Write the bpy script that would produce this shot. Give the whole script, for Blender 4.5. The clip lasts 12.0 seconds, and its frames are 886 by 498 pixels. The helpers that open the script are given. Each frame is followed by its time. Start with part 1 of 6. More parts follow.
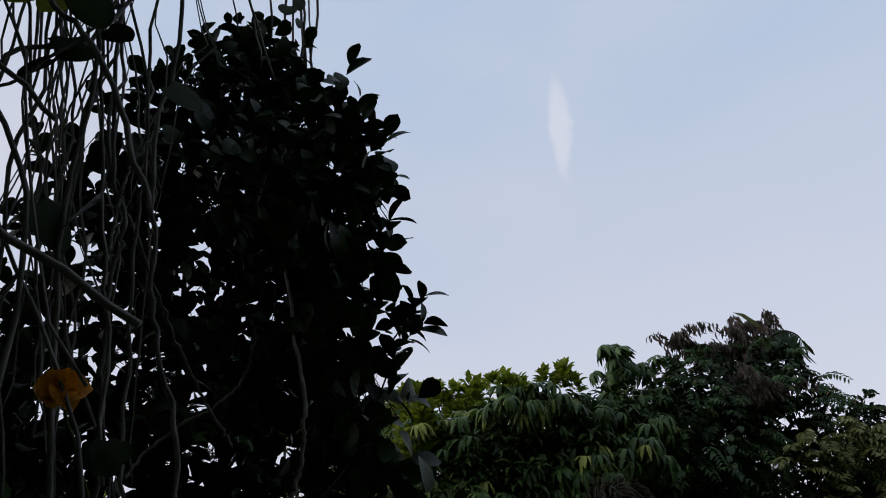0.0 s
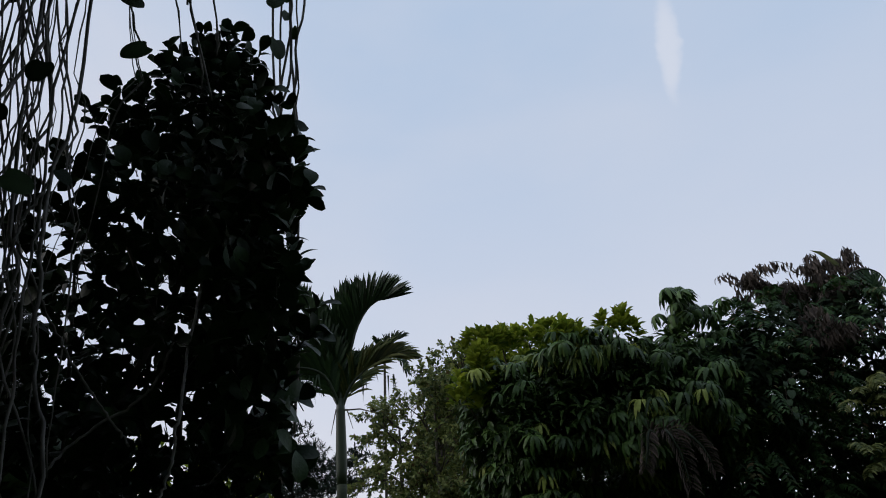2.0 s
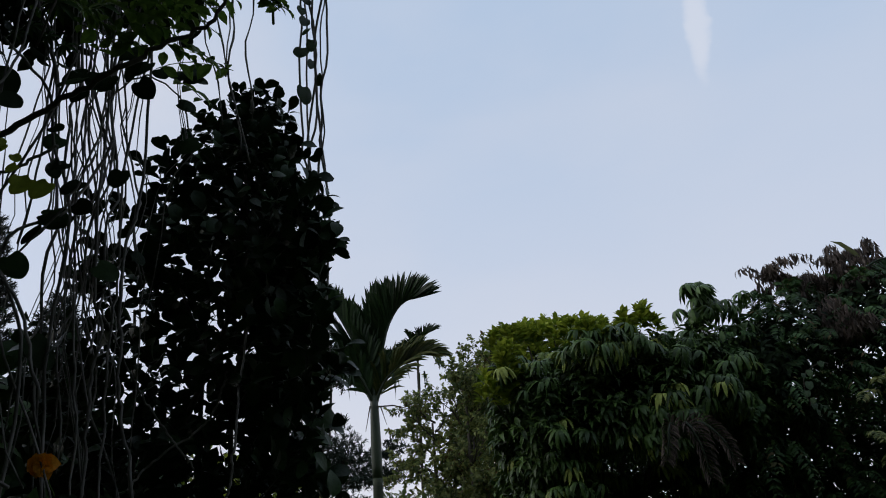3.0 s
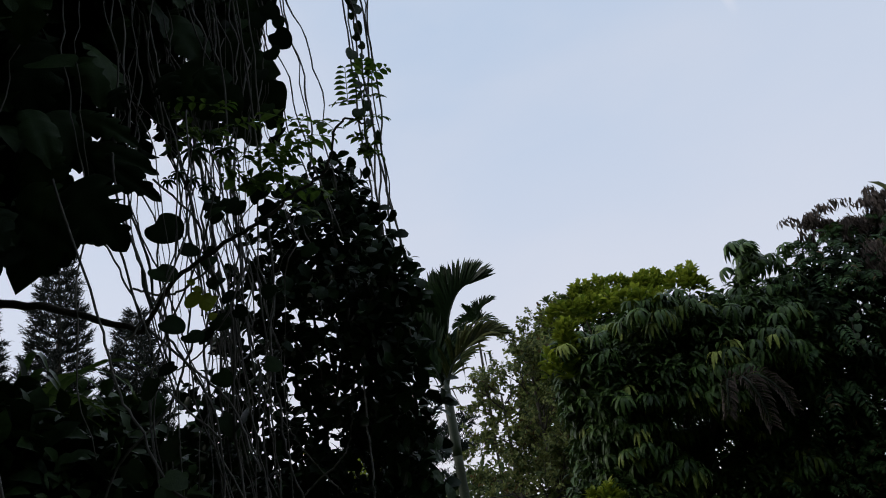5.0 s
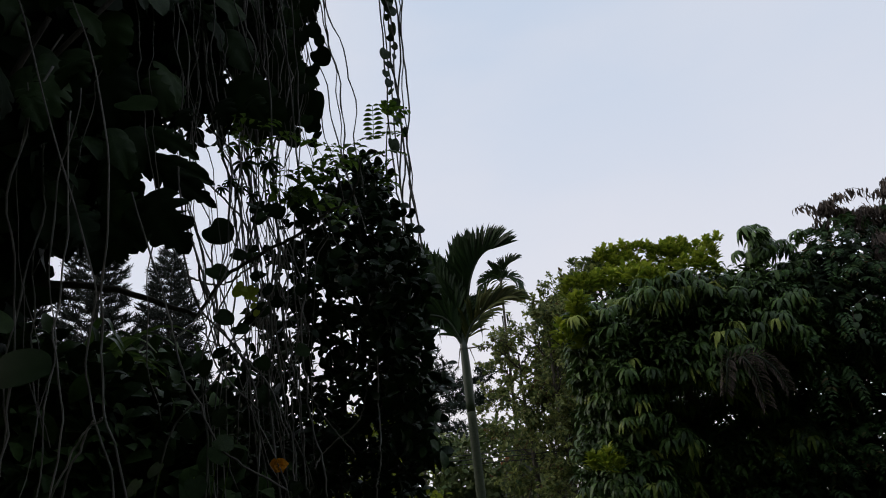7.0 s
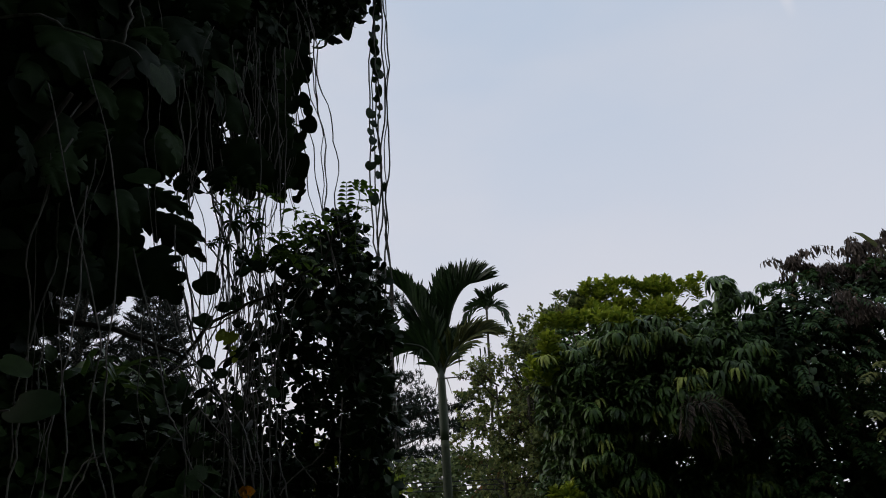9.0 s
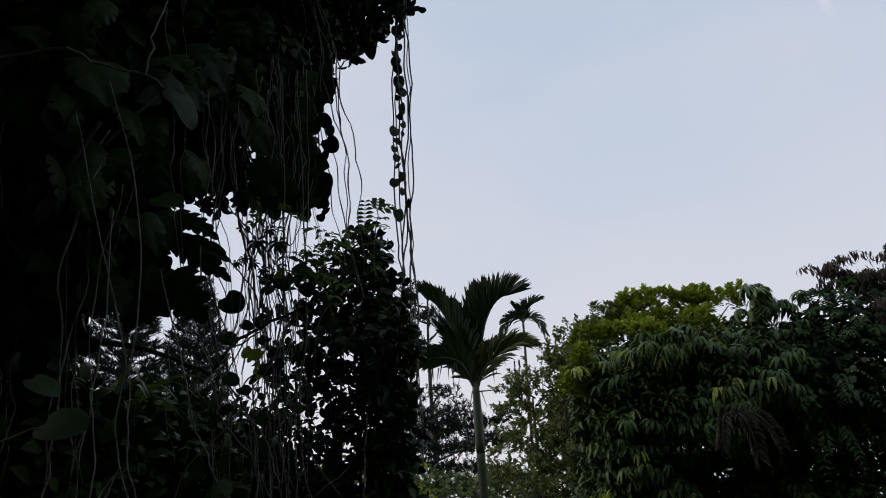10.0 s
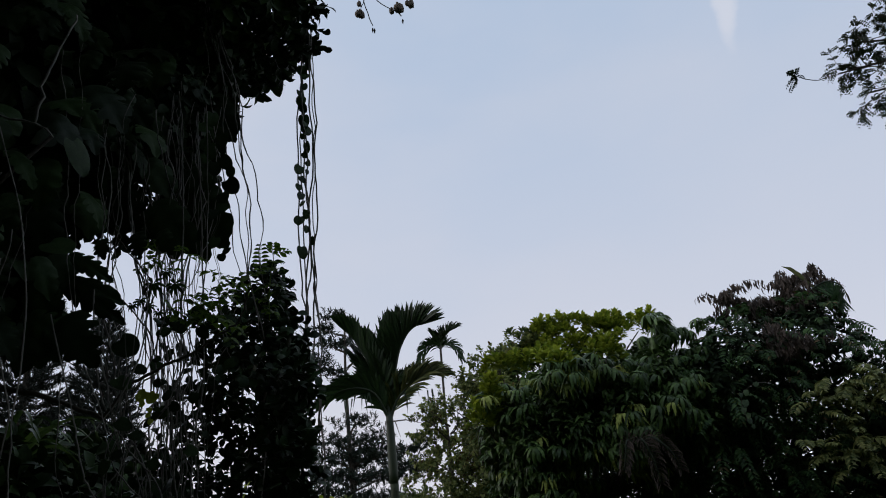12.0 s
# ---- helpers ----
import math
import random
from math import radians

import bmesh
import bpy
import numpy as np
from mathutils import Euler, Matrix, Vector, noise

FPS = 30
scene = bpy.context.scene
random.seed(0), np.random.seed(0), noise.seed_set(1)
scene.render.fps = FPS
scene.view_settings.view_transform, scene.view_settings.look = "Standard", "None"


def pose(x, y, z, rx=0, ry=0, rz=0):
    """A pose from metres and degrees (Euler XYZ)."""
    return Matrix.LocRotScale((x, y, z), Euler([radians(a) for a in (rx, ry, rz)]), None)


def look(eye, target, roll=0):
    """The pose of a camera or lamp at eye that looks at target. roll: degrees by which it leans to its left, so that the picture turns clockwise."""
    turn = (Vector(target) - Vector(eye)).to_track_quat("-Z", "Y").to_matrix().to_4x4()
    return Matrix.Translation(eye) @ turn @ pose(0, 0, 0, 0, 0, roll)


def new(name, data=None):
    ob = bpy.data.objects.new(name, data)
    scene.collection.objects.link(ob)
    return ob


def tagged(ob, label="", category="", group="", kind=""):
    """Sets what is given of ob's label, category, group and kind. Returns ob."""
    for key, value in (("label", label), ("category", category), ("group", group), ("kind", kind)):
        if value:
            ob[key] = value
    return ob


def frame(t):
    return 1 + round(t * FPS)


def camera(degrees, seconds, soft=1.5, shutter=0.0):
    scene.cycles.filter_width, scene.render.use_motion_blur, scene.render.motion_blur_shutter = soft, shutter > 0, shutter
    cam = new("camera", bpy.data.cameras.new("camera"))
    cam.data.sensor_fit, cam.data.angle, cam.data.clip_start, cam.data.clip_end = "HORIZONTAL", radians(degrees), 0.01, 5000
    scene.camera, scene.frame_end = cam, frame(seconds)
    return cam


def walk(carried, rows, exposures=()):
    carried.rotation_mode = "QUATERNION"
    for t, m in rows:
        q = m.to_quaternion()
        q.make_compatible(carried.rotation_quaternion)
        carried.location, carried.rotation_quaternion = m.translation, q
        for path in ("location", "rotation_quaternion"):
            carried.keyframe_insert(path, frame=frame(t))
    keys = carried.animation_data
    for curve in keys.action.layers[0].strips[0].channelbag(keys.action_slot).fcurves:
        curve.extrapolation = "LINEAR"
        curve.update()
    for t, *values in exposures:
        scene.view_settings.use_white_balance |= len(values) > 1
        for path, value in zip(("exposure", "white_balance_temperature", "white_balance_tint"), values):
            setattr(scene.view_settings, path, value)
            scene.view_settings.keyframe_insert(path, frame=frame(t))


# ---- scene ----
cam = camera(56.70, 12.0, 1.0)
PATH = [
    (0, (0.959, 1.695, 1.321), (1.455, 3.356, 2.319), -6.16),
    (0.5, (1.107, 1.717, 1.350), (1.525, 3.441, 2.275), -5.08),
    (1, (1.230, 1.616, 1.357), (1.585, 3.384, 2.221), -4.60),
    (1.5, (1.326, 1.511, 1.367), (1.628, 3.289, 2.230), -4.49),
    (2, (1.396, 1.376, 1.359), (1.644, 3.160, 2.229), -3.59),
    (2.5, (1.428, 1.197, 1.349), (1.607, 2.991, 2.213), -3.13),
    (4.5, (1.359, 0.501, 1.359), (1.517, 2.324, 2.165), -8.85),
    (5, (1.336, 0.386, 1.380), (1.391, 2.222, 2.171), -9.63),
    (5.5, (1.340, 0.268, 1.383), (1.358, 2.128, 2.118), -9.68),
    (6, (1.370, 0.138, 1.379), (1.348, 2.006, 2.092), -9.24),
    (6.5, (1.410, 0.012, 1.379), (1.369, 1.889, 2.068), -6.99),
    (8.5, (1.539, -0.531, 1.372), (1.528, 1.340, 2.078), -3.57),
    (9, (1.592, -0.588, 1.370), (1.580, 1.271, 2.107), -2.64),
    (9.5, (1.652, -0.615, 1.356), (1.608, 1.243, 2.094), -2.25),
    (10, (1.671, -0.637, 1.357), (1.571, 1.206, 2.127), -2.76),
    (10.5, (1.693, -0.650, 1.352), (1.636, 1.180, 2.157), -3.14),
    (11, (1.744, -0.658, 1.357), (1.847, 1.169, 2.164), -4.86),
    (11.5, (1.771, -0.715, 1.363), (1.929, 1.099, 2.190), -5.27),
    (12, (1.787, -0.773, 1.366), (1.885, 1.051, 2.181), -5.39),
]

EXPOSURES = [(0, 0.04, 6510, 10), (2.5, 0.04, 6330, 8), (4.5, 0.03, 6330, 8), (5.5, 0.22, 6660, 9), (6.5, 0.22, 6760, 9), (8.5, 0.12, 6910, 10), (9, 0.04, 6760, 9), (9.5, 0.04, 6710, 9), (10.5, 0.1, 6660, 9), (11, 0.03, 6510, 9), (12, -0.02, 6430, 9)]
walk(cam, [(t, look(e, g, r)) for t, e, g, r in PATH], EXPOSURES)

# ---- world and light ----
SUN_ELEV, SUN_TURN = 30.0, -80.0
world = bpy.data.worlds.new("evening_sky")
scene.world = world
world.use_nodes = True
wn = world.node_tree
wn.nodes.clear()
w_out = wn.nodes.new("ShaderNodeOutputWorld")
w_bg = wn.nodes.new("ShaderNodeBackground")
w_sky = wn.nodes.new("ShaderNodeTexSky")
w_sky.sky_type, w_sky.sun_disc = "NISHITA", False
w_sky.sun_elevation, w_sky.sun_rotation = radians(SUN_ELEV), radians(SUN_TURN)
w_sky.air_density, w_sky.dust_density, w_sky.ozone_density = 1.0, 2.0, 2.0
w_co = wn.nodes.new("ShaderNodeTexCoord")
w_sep = wn.nodes.new("ShaderNodeSeparateXYZ")
wn.links.new(w_co.outputs["Generated"], w_sep.inputs[0])
# thin high haze: pale lilac near the horizon, pale blue above
w_ramp = wn.nodes.new("ShaderNodeValToRGB")
w_ramp.color_ramp.elements[0].position, w_ramp.color_ramp.elements[0].color = 0.05, (7.9, 7.65, 8.25, 1)
w_ramp.color_ramp.elements[1].position, w_ramp.color_ramp.elements[1].color = 0.62, (4.95, 6.0, 7.75, 1)
wn.links.new(w_sep.outputs[2], w_ramp.inputs[0])
w_noise = wn.nodes.new("ShaderNodeTexNoise")
w_noise.inputs["Scale"].default_value, w_noise.inputs["Detail"].default_value = 1.6, 5.0
w_map = wn.nodes.new("ShaderNodeMapping")
w_map.inputs["Scale"].default_value = (1.0, 0.6, 2.2)
wn.links.new(w_co.outputs["Generated"], w_map.inputs[0])
wn.links.new(w_map.outputs[0], w_noise.inputs["Vector"])
w_cl = wn.nodes.new("ShaderNodeMix")
w_cl.data_type, w_cl.blend_type = "RGBA", "MIX"
w_cl.inputs[7].default_value = (7.6, 7.4, 7.95, 1)
w_str = wn.nodes.new("ShaderNodeMapRange")
w_str.inputs[1].default_value, w_str.inputs[2].default_value, w_str.inputs[4].default_value = 0.38, 0.7, 0.75
wn.links.new(w_noise.outputs[0], w_str.inputs[0])
# the haze is thickest on the sun's side
w_side = wn.nodes.new("ShaderNodeMapRange")
w_side.inputs[1].default_value, w_side.inputs[2].default_value, w_side.inputs[3].default_value, w_side.inputs[4].default_value = -0.2, 0.55, 1.1, 0.4
wn.links.new(w_sep.outputs[0], w_side.inputs[0])
w_mul = wn.nodes.new("ShaderNodeMath")
w_mul.operation = "MULTIPLY"
wn.links.new(w_str.outputs[0], w_mul.inputs[0])
wn.links.new(w_side.outputs[0], w_mul.inputs[1])
wn.links.new(w_mul.outputs[0], w_cl.inputs[0])
wn.links.new(w_ramp.outputs[0], w_cl.inputs[6])
w_mix = wn.nodes.new("ShaderNodeMix")
w_mix.data_type, w_mix.inputs[0].default_value = "RGBA", 0.88
wn.links.new(w_sky.outputs[0], w_mix.inputs[6])
wn.links.new(w_cl.outputs[2], w_mix.inputs[7])
# one small wisp of cloud high up
def w_dot(v, gain, source):
    n = wn.nodes.new("ShaderNodeVectorMath")
    n.operation = "DOT_PRODUCT"
    n.inputs[1].default_value = v
    wn.links.new(source, n.inputs[0])
    m = wn.nodes.new("ShaderNodeMath")
    m.operation = "MULTIPLY"
    m.inputs[1].default_value = gain
    wn.links.new(n.outputs["Value"], m.inputs[0])
    s = wn.nodes.new("ShaderNodeMath")
    s.operation = "POWER"
    s.inputs[1].default_value = 2.0
    a = wn.nodes.new("ShaderNodeMath")
    a.operation = "ABSOLUTE"
    wn.links.new(m.outputs[0], a.inputs[0])
    wn.links.new(a.outputs[0], s.inputs[0])
    return s.outputs[0]


c_mid = Vector((0.372, 0.706, 0.599)).normalized()
c_long = (Vector((0.366, 0.66, 0.656)) - Vector((0.40, 0.745, 0.535))).normalized()
c_side = c_mid.cross(c_long).normalized()
c_sub = wn.nodes.new("ShaderNodeVectorMath")
c_sub.operation = "SUBTRACT"
c_sub.inputs[1].default_value = c_mid
wn.links.new(w_co.outputs["Generated"], c_sub.inputs[0])
c_nz = wn.nodes.new("ShaderNodeTexNoise")
c_nz.inputs["Scale"].default_value, c_nz.inputs["Detail"].default_value = 22.0, 4.0
wn.links.new(w_co.outputs["Generated"], c_nz.inputs["Vector"])
c_dis = wn.nodes.new("ShaderNodeVectorMath")
c_dis.operation = "MULTIPLY_ADD"
c_dis.inputs[1].default_value = (0.03, 0.03, 0.03)
c_cen = wn.nodes.new("ShaderNodeVectorMath")
c_cen.operation = "SUBTRACT"
c_cen.inputs[1].default_value = (0.5, 0.5, 0.5)
wn.links.new(c_nz.outputs["Color"], c_cen.inputs[0])
wn.links.new(c_cen.outputs[0], c_dis.inputs[0])
wn.links.new(c_sub.outputs[0], c_dis.inputs[2])
c_add = wn.nodes.new("ShaderNodeMath")
c_add.operation = "ADD"
wn.links.new(w_dot(c_side, 120.0, c_dis.outputs[0]), c_add.inputs[0])
wn.links.new(w_dot(c_long, 27.0, c_dis.outputs[0]), c_add.inputs[1])
c_fr = wn.nodes.new("ShaderNodeMapRange")
c_fr.inputs[1].default_value, c_fr.inputs[2].default_value, c_fr.inputs[3].default_value, c_fr.inputs[4].default_value = 0.0, 4.2, 0.32, 0.0
c_fr.interpolation_type = "SMOOTHERSTEP"
wn.links.new(c_add.outputs[0], c_fr.inputs[0])
c_mix = wn.nodes.new("ShaderNodeMix")
c_mix.data_type = "RGBA"
c_mix.inputs[7].default_value = (8.8, 8.3, 8.4, 1)
wn.links.new(c_fr.outputs[0], c_mix.inputs[0])
wn.links.new(w_mix.outputs[2], c_mix.inputs[6])
wn.links.new(c_mix.outputs[2], w_bg.inputs[0])
w_bg.inputs[1].default_value = 0.1
wn.links.new(w_bg.outputs[0], w_out.inputs[0])

sun = new("sun", bpy.data.lights.new("sun", "SUN"))
sun.data.energy, sun.data.angle, sun.data.color = 0.5, radians(25), (1.0, 0.93, 0.84)
_a, _e = radians(SUN_TURN), radians(SUN_ELEV)
sun.matrix_world = look((0, 0, 30), (-30 * math.sin(_a) * math.cos(_e), -30 * math.cos(_a) * math.cos(_e), 30 - 30 * math.sin(_e)))

RNG = np.random.default_rng(7)

# ---- materials ----


def foliage(name, dark, light, rough=0.45, through_light=0.2, per="island", vein=40.0, brown=0.0, shine=0.25):
    m = bpy.data.materials.new(name)
    m.use_nodes = True
    nt = m.node_tree
    nt.nodes.clear()
    out = nt.nodes.new("ShaderNodeOutputMaterial")
    bs = nt.nodes.new("ShaderNodeBsdfPrincipled")
    tr = nt.nodes.new("ShaderNodeBsdfTranslucent")
    mix = nt.nodes.new("ShaderNodeMixShader")
    if per == "object":
        rnd = nt.nodes.new("ShaderNodeObjectInfo").outputs["Random"]
    else:
        rnd = nt.nodes.new("ShaderNodeNewGeometry").outputs["Random Per Island"]
    ramp = nt.nodes.new("ShaderNodeValToRGB")
    e = ramp.color_ramp.elements
    e[0].color, e[1].color = (*dark, 1), (*light, 1)
    e[0].position, e[1].position = 0.1, 0.9
    if brown:
        b = ramp.color_ramp.elements.new(1.0 - brown)
        b.color = (*light, 1)
        e[-1].position, e[-1].color = min(1.0, 1.0 - brown + 0.02), (0.13, 0.085, 0.035, 1)
    nt.links.new(rnd, ramp.inputs[0])
    tc = nt.nodes.new("ShaderNodeTexCoord")
    nz = nt.nodes.new("ShaderNodeTexNoise")
    nz.inputs["Scale"].default_value, nz.inputs["Detail"].default_value = vein, 3.0
    nt.links.new(tc.outputs["Object"], nz.inputs["Vector"])
    big = nt.nodes.new("ShaderNodeTexNoise")
    big.inputs["Scale"].default_value = vein / 25
    nt.links.new(tc.outputs["Object"], big.inputs["Vector"])
    mul = nt.nodes.new("ShaderNodeMath")
    mul.operation = "MULTIPLY"
    nt.links.new(nz.outputs[0], mul.inputs[0])
    nt.links.new(big.outputs[0], mul.inputs[1])
    rg = nt.nodes.new("ShaderNodeMapRange")
    rg.inputs[1].default_value, rg.inputs[2].default_value = 0.1, 0.45
    rg.inputs[3].default_value, rg.inputs[4].default_value = 0.65, 1.3
    nt.links.new(mul.outputs[0], rg.inputs[0])
    hsv = nt.nodes.new("ShaderNodeHueSaturation")
    nt.links.new(rg.outputs[0], hsv.inputs["Value"])
    nt.links.new(ramp.outputs[0], hsv.inputs["Color"])
    nt.links.new(hsv.outputs[0], bs.inputs["Base Color"])
    bs.inputs["Roughness"].default_value = rough
    bs.inputs["Specular IOR Level"].default_value = shine
    nt.links.new(hsv.outputs[0], tr.inputs[0])
    bump = nt.nodes.new("ShaderNodeBump")
    bump.inputs["Strength"].default_value, bump.inputs["Distance"].default_value = 0.3, 0.004
    nt.links.new(nz.outputs[0], bump.inputs["Height"])
    nt.links.new(bump.outputs[0], bs.inputs["Normal"])
    mix.inputs[0].default_value = through_light
    nt.links.new(bs.outputs[0], mix.inputs[1])
    nt.links.new(tr.outputs[0], mix.inputs[2])
    nt.links.new(mix.outputs[0], out.inputs[0])
    return m


def bark(name, c1, c2, scale=30.0, rough=0.9, stretch=4.0, bumpy=0.6):
    m = bpy.data.materials.new(name)
    m.use_nodes = True
    nt = m.node_tree
    bs = nt.nodes["Principled BSDF"]
    tc = nt.nodes.new("ShaderNodeTexCoord")
    mp = nt.nodes.new("ShaderNodeMapping")
    mp.inputs["Scale"].default_value = (1, 1, 1 / stretch)
    nt.links.new(tc.outputs["Object"], mp.inputs[0])
    nz = nt.nodes.new("ShaderNodeTexNoise")
    nz.inputs["Scale"].default_value, nz.inputs["Detail"].default_value = scale, 6.0
    nt.links.new(mp.outputs[0], nz.inputs["Vector"])
    n2 = nt.nodes.new("ShaderNodeTexNoise")
    n2.inputs["Scale"].default_value = scale / 12
    nt.links.new(tc.outputs["Object"], n2.inputs["Vector"])
    av = nt.nodes.new("ShaderNodeMath")
    av.operation = "MULTIPLY_ADD"
    av.inputs[1].default_value, av.inputs[2].default_value = 0.5, 0.0
    nt.links.new(n2.outputs[0], av.inputs[0])
    ad = nt.nodes.new("ShaderNodeMath")
    ad.operation = "MULTIPLY_ADD"
    ad.inputs[1].default_value = 0.5
    nt.links.new(nz.outputs[0], ad.inputs[0])
    nt.links.new(av.outputs[0], ad.inputs[2])
    ramp = nt.nodes.new("ShaderNodeValToRGB")
    ramp.color_ramp.elements[0].position, ramp.color_ramp.elements[0].color = 0.35, (*c1, 1)
    ramp.color_ramp.elements[1].position, ramp.color_ramp.elements[1].color = 0.62, (*c2, 1)
    nt.links.new(ad.outputs[0], ramp.inputs[0])
    nt.links.new(ramp.outputs[0], bs.inputs["Base Color"])
    bs.inputs["Roughness"].default_value = rough
    bump = nt.nodes.new("ShaderNodeBump")
    bump.inputs["Strength"].default_value, bump.inputs["Distance"].default_value = bumpy, 0.01
    nt.links.new(nz.outputs[0], bump.inputs["Height"])
    nt.links.new(bump.outputs[0], bs.inputs["Normal"])
    return m


M_bush = foliage("glossy_bush_leaf", (0.014, 0.03, 0.012), (0.032, 0.066, 0.02), 0.5, 0.03, vein=120, shine=0.14)
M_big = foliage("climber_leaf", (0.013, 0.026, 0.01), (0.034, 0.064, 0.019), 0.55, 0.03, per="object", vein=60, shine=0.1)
# darker copy of the climber leaf, with the shade of deep foliage in its colour
M_shadefill = foliage("shade_toned_leaf", (0.01, 0.02, 0.008), (0.026, 0.048, 0.016), 0.6, 0.03, vein=60, shine=0.1)
M_heart = foliage("heart_leaf", (0.02, 0.045, 0.015), (0.05, 0.09, 0.025), 0.45, 0.1, per="object", vein=90)
M_sprig = foliage("young_pinnate_leaf", (0.06, 0.12, 0.016), (0.14, 0.22, 0.035), 0.5, 0.45, vein=90)
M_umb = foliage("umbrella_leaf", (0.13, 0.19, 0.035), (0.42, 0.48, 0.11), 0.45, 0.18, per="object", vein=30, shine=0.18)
# darker copy of the umbrella leaf; shade among the hands is in this colour
M_umbdark = foliage("umbrella_leaf_dark", (0.03, 0.06, 0.015), (0.095, 0.165, 0.037), 0.45, 0.06, vein=30)
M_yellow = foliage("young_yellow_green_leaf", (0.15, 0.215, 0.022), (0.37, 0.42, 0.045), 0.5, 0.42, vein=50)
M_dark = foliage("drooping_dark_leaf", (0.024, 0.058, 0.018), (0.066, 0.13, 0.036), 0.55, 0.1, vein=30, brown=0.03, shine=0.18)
M_dry = foliage("dry_brown_leaf", (0.07, 0.054, 0.046), (0.17, 0.13, 0.105), 0.85, 0.1, vein=40)
M_palm = foliage("palm_leaflet", (0.015, 0.034, 0.011), (0.034, 0.065, 0.018), 0.45, 0.08, vein=30)
M_palmtip = foliage("palm_leaflet_yellowed", (0.05, 0.075, 0.018), (0.14, 0.14, 0.04), 0.5, 0.2, vein=30)
M_sparse = foliage("thin_crown_leaf", (0.07, 0.105, 0.034), (0.29, 0.32, 0.10), 0.5, 0.5, vein=40, brown=0.05)
M_pine = foliage("pine_needle", (0.016, 0.028, 0.02), (0.036, 0.05, 0.033), 0.7, 0.05, vein=30)
M_conifer = foliage("conifer_needle", (0.016, 0.021, 0.017), (0.034, 0.04, 0.03), 0.75, 0.05, vein=30)
M_low = foliage("garden_leaf", (0.07, 0.11, 0.035), (0.19, 0.22, 0.075), 0.55, 0.3, vein=40)
M_shrub = foliage("shade_shrub_leaf", (0.02, 0.042, 0.014), (0.052, 0.095, 0.026), 0.55, 0.06, vein=60, shine=0.1)
M_strap = foliage("strap_leaf", (0.05, 0.10, 0.02), (0.13, 0.21, 0.04), 0.4, 0.2, per="object", vein=50, shine=0.4)
M_tiny = foliage("small_leaflet", (0.02, 0.035, 0.012), (0.045, 0.07, 0.02), 0.55, 0.08, vein=60)
M_olive = foliage("olive_leaf", (0.09, 0.12, 0.032), (0.25, 0.26, 0.08), 0.5, 0.2, vein=40)
M_petal = foliage("orange_petal", (0.72, 0.24, 0.01), (0.86, 0.37, 0.02), 0.5, 0.35, vein=90)
M_root = bark("aerial_root_bark", (0.07, 0.063, 0.056), (0.22, 0.205, 0.185), 60, 0.9)
M_bark = bark("rough_bark", (0.03, 0.025, 0.02), (0.09, 0.075, 0.055), 25)
M_twig = bark("twig_bark", (0.03, 0.026, 0.02), (0.075, 0.062, 0.045), 60)
M_palmtrunk = bark("palm_trunk", (0.011, 0.018, 0.006), (0.032, 0.042, 0.013), 14, 0.75, 0.3, 0.3)
M_shaft = bark("palm_crownshaft", (0.011, 0.02, 0.006), (0.021, 0.034, 0.009), 10, 0.5, 3, 0.1)
M_ground = bark("grass_ground", (0.02, 0.032, 0.012), (0.05, 0.07, 0.025), 3, 0.95, 1, 0.8)
M_cable = bark("black_cable", (0.015, 0.015, 0.016), (0.03, 0.03, 0.03), 30, 0.6)
M_pod = bark("dry_pod", (0.12, 0.09, 0.07), (0.28, 0.22, 0.17), 40, 0.9)
M_wall = bark("old_plaster", (0.08, 0.08, 0.075), (0.16, 0.155, 0.14), 6, 0.9, 1, 0.2)
M_roof = bark("orange_roof_tile", (0.22, 0.07, 0.03), (0.4, 0.14, 0.06), 20, 0.85, 1, 0.5)

# ---- mesh helpers ----


def mesh_from(name, verts, faces, material, smooth=False):
    me = bpy.data.meshes.new(name)
    verts = np.asarray(verts, np.float32).reshape(-1, 3)
    if isinstance(faces, np.ndarray):
        k = faces.shape[1]
        me.vertices.add(len(verts))
        me.vertices.foreach_set("co", verts.ravel())
        me.loops.add(faces.size)
        me.loops.foreach_set("vertex_index", faces.astype(np.int32).ravel())
        me.polygons.add(len(faces))
        me.polygons.foreach_set("loop_start", np.arange(0, faces.size, k, dtype=np.int32))
        me.update(calc_edges=True)
    else:
        me.from_pydata(verts.tolist(), [], faces)
    me.materials.append(material)
    if smooth:
        me.shade_smooth()
    return me


def thing(name, label, category, at=(0, 0, 0), group=""):
    ob = new(name)
    ob.location = at
    ob.empty_display_size = 0.1
    return tagged(ob, label, category, group)


def part(name, me, parent, label="", kind="", m=None):
    """A mesh given in world places, hung under its thing (or placed by m under it)."""
    ob = new(name, me)
    ob.parent = parent
    if m is None:
        base = parent.location if parent.parent is None else parent.parent.location
        ob.location = -Vector(base) if parent.parent is None else (0, 0, 0)
    else:
        ob.matrix_basis = m
    if label or kind:
        tagged(ob, label, kind=kind)
    return ob


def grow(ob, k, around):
    """Makes a whole thing larger or smaller about a camera standpoint, to fit the view."""
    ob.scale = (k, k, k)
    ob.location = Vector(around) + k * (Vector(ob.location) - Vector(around))


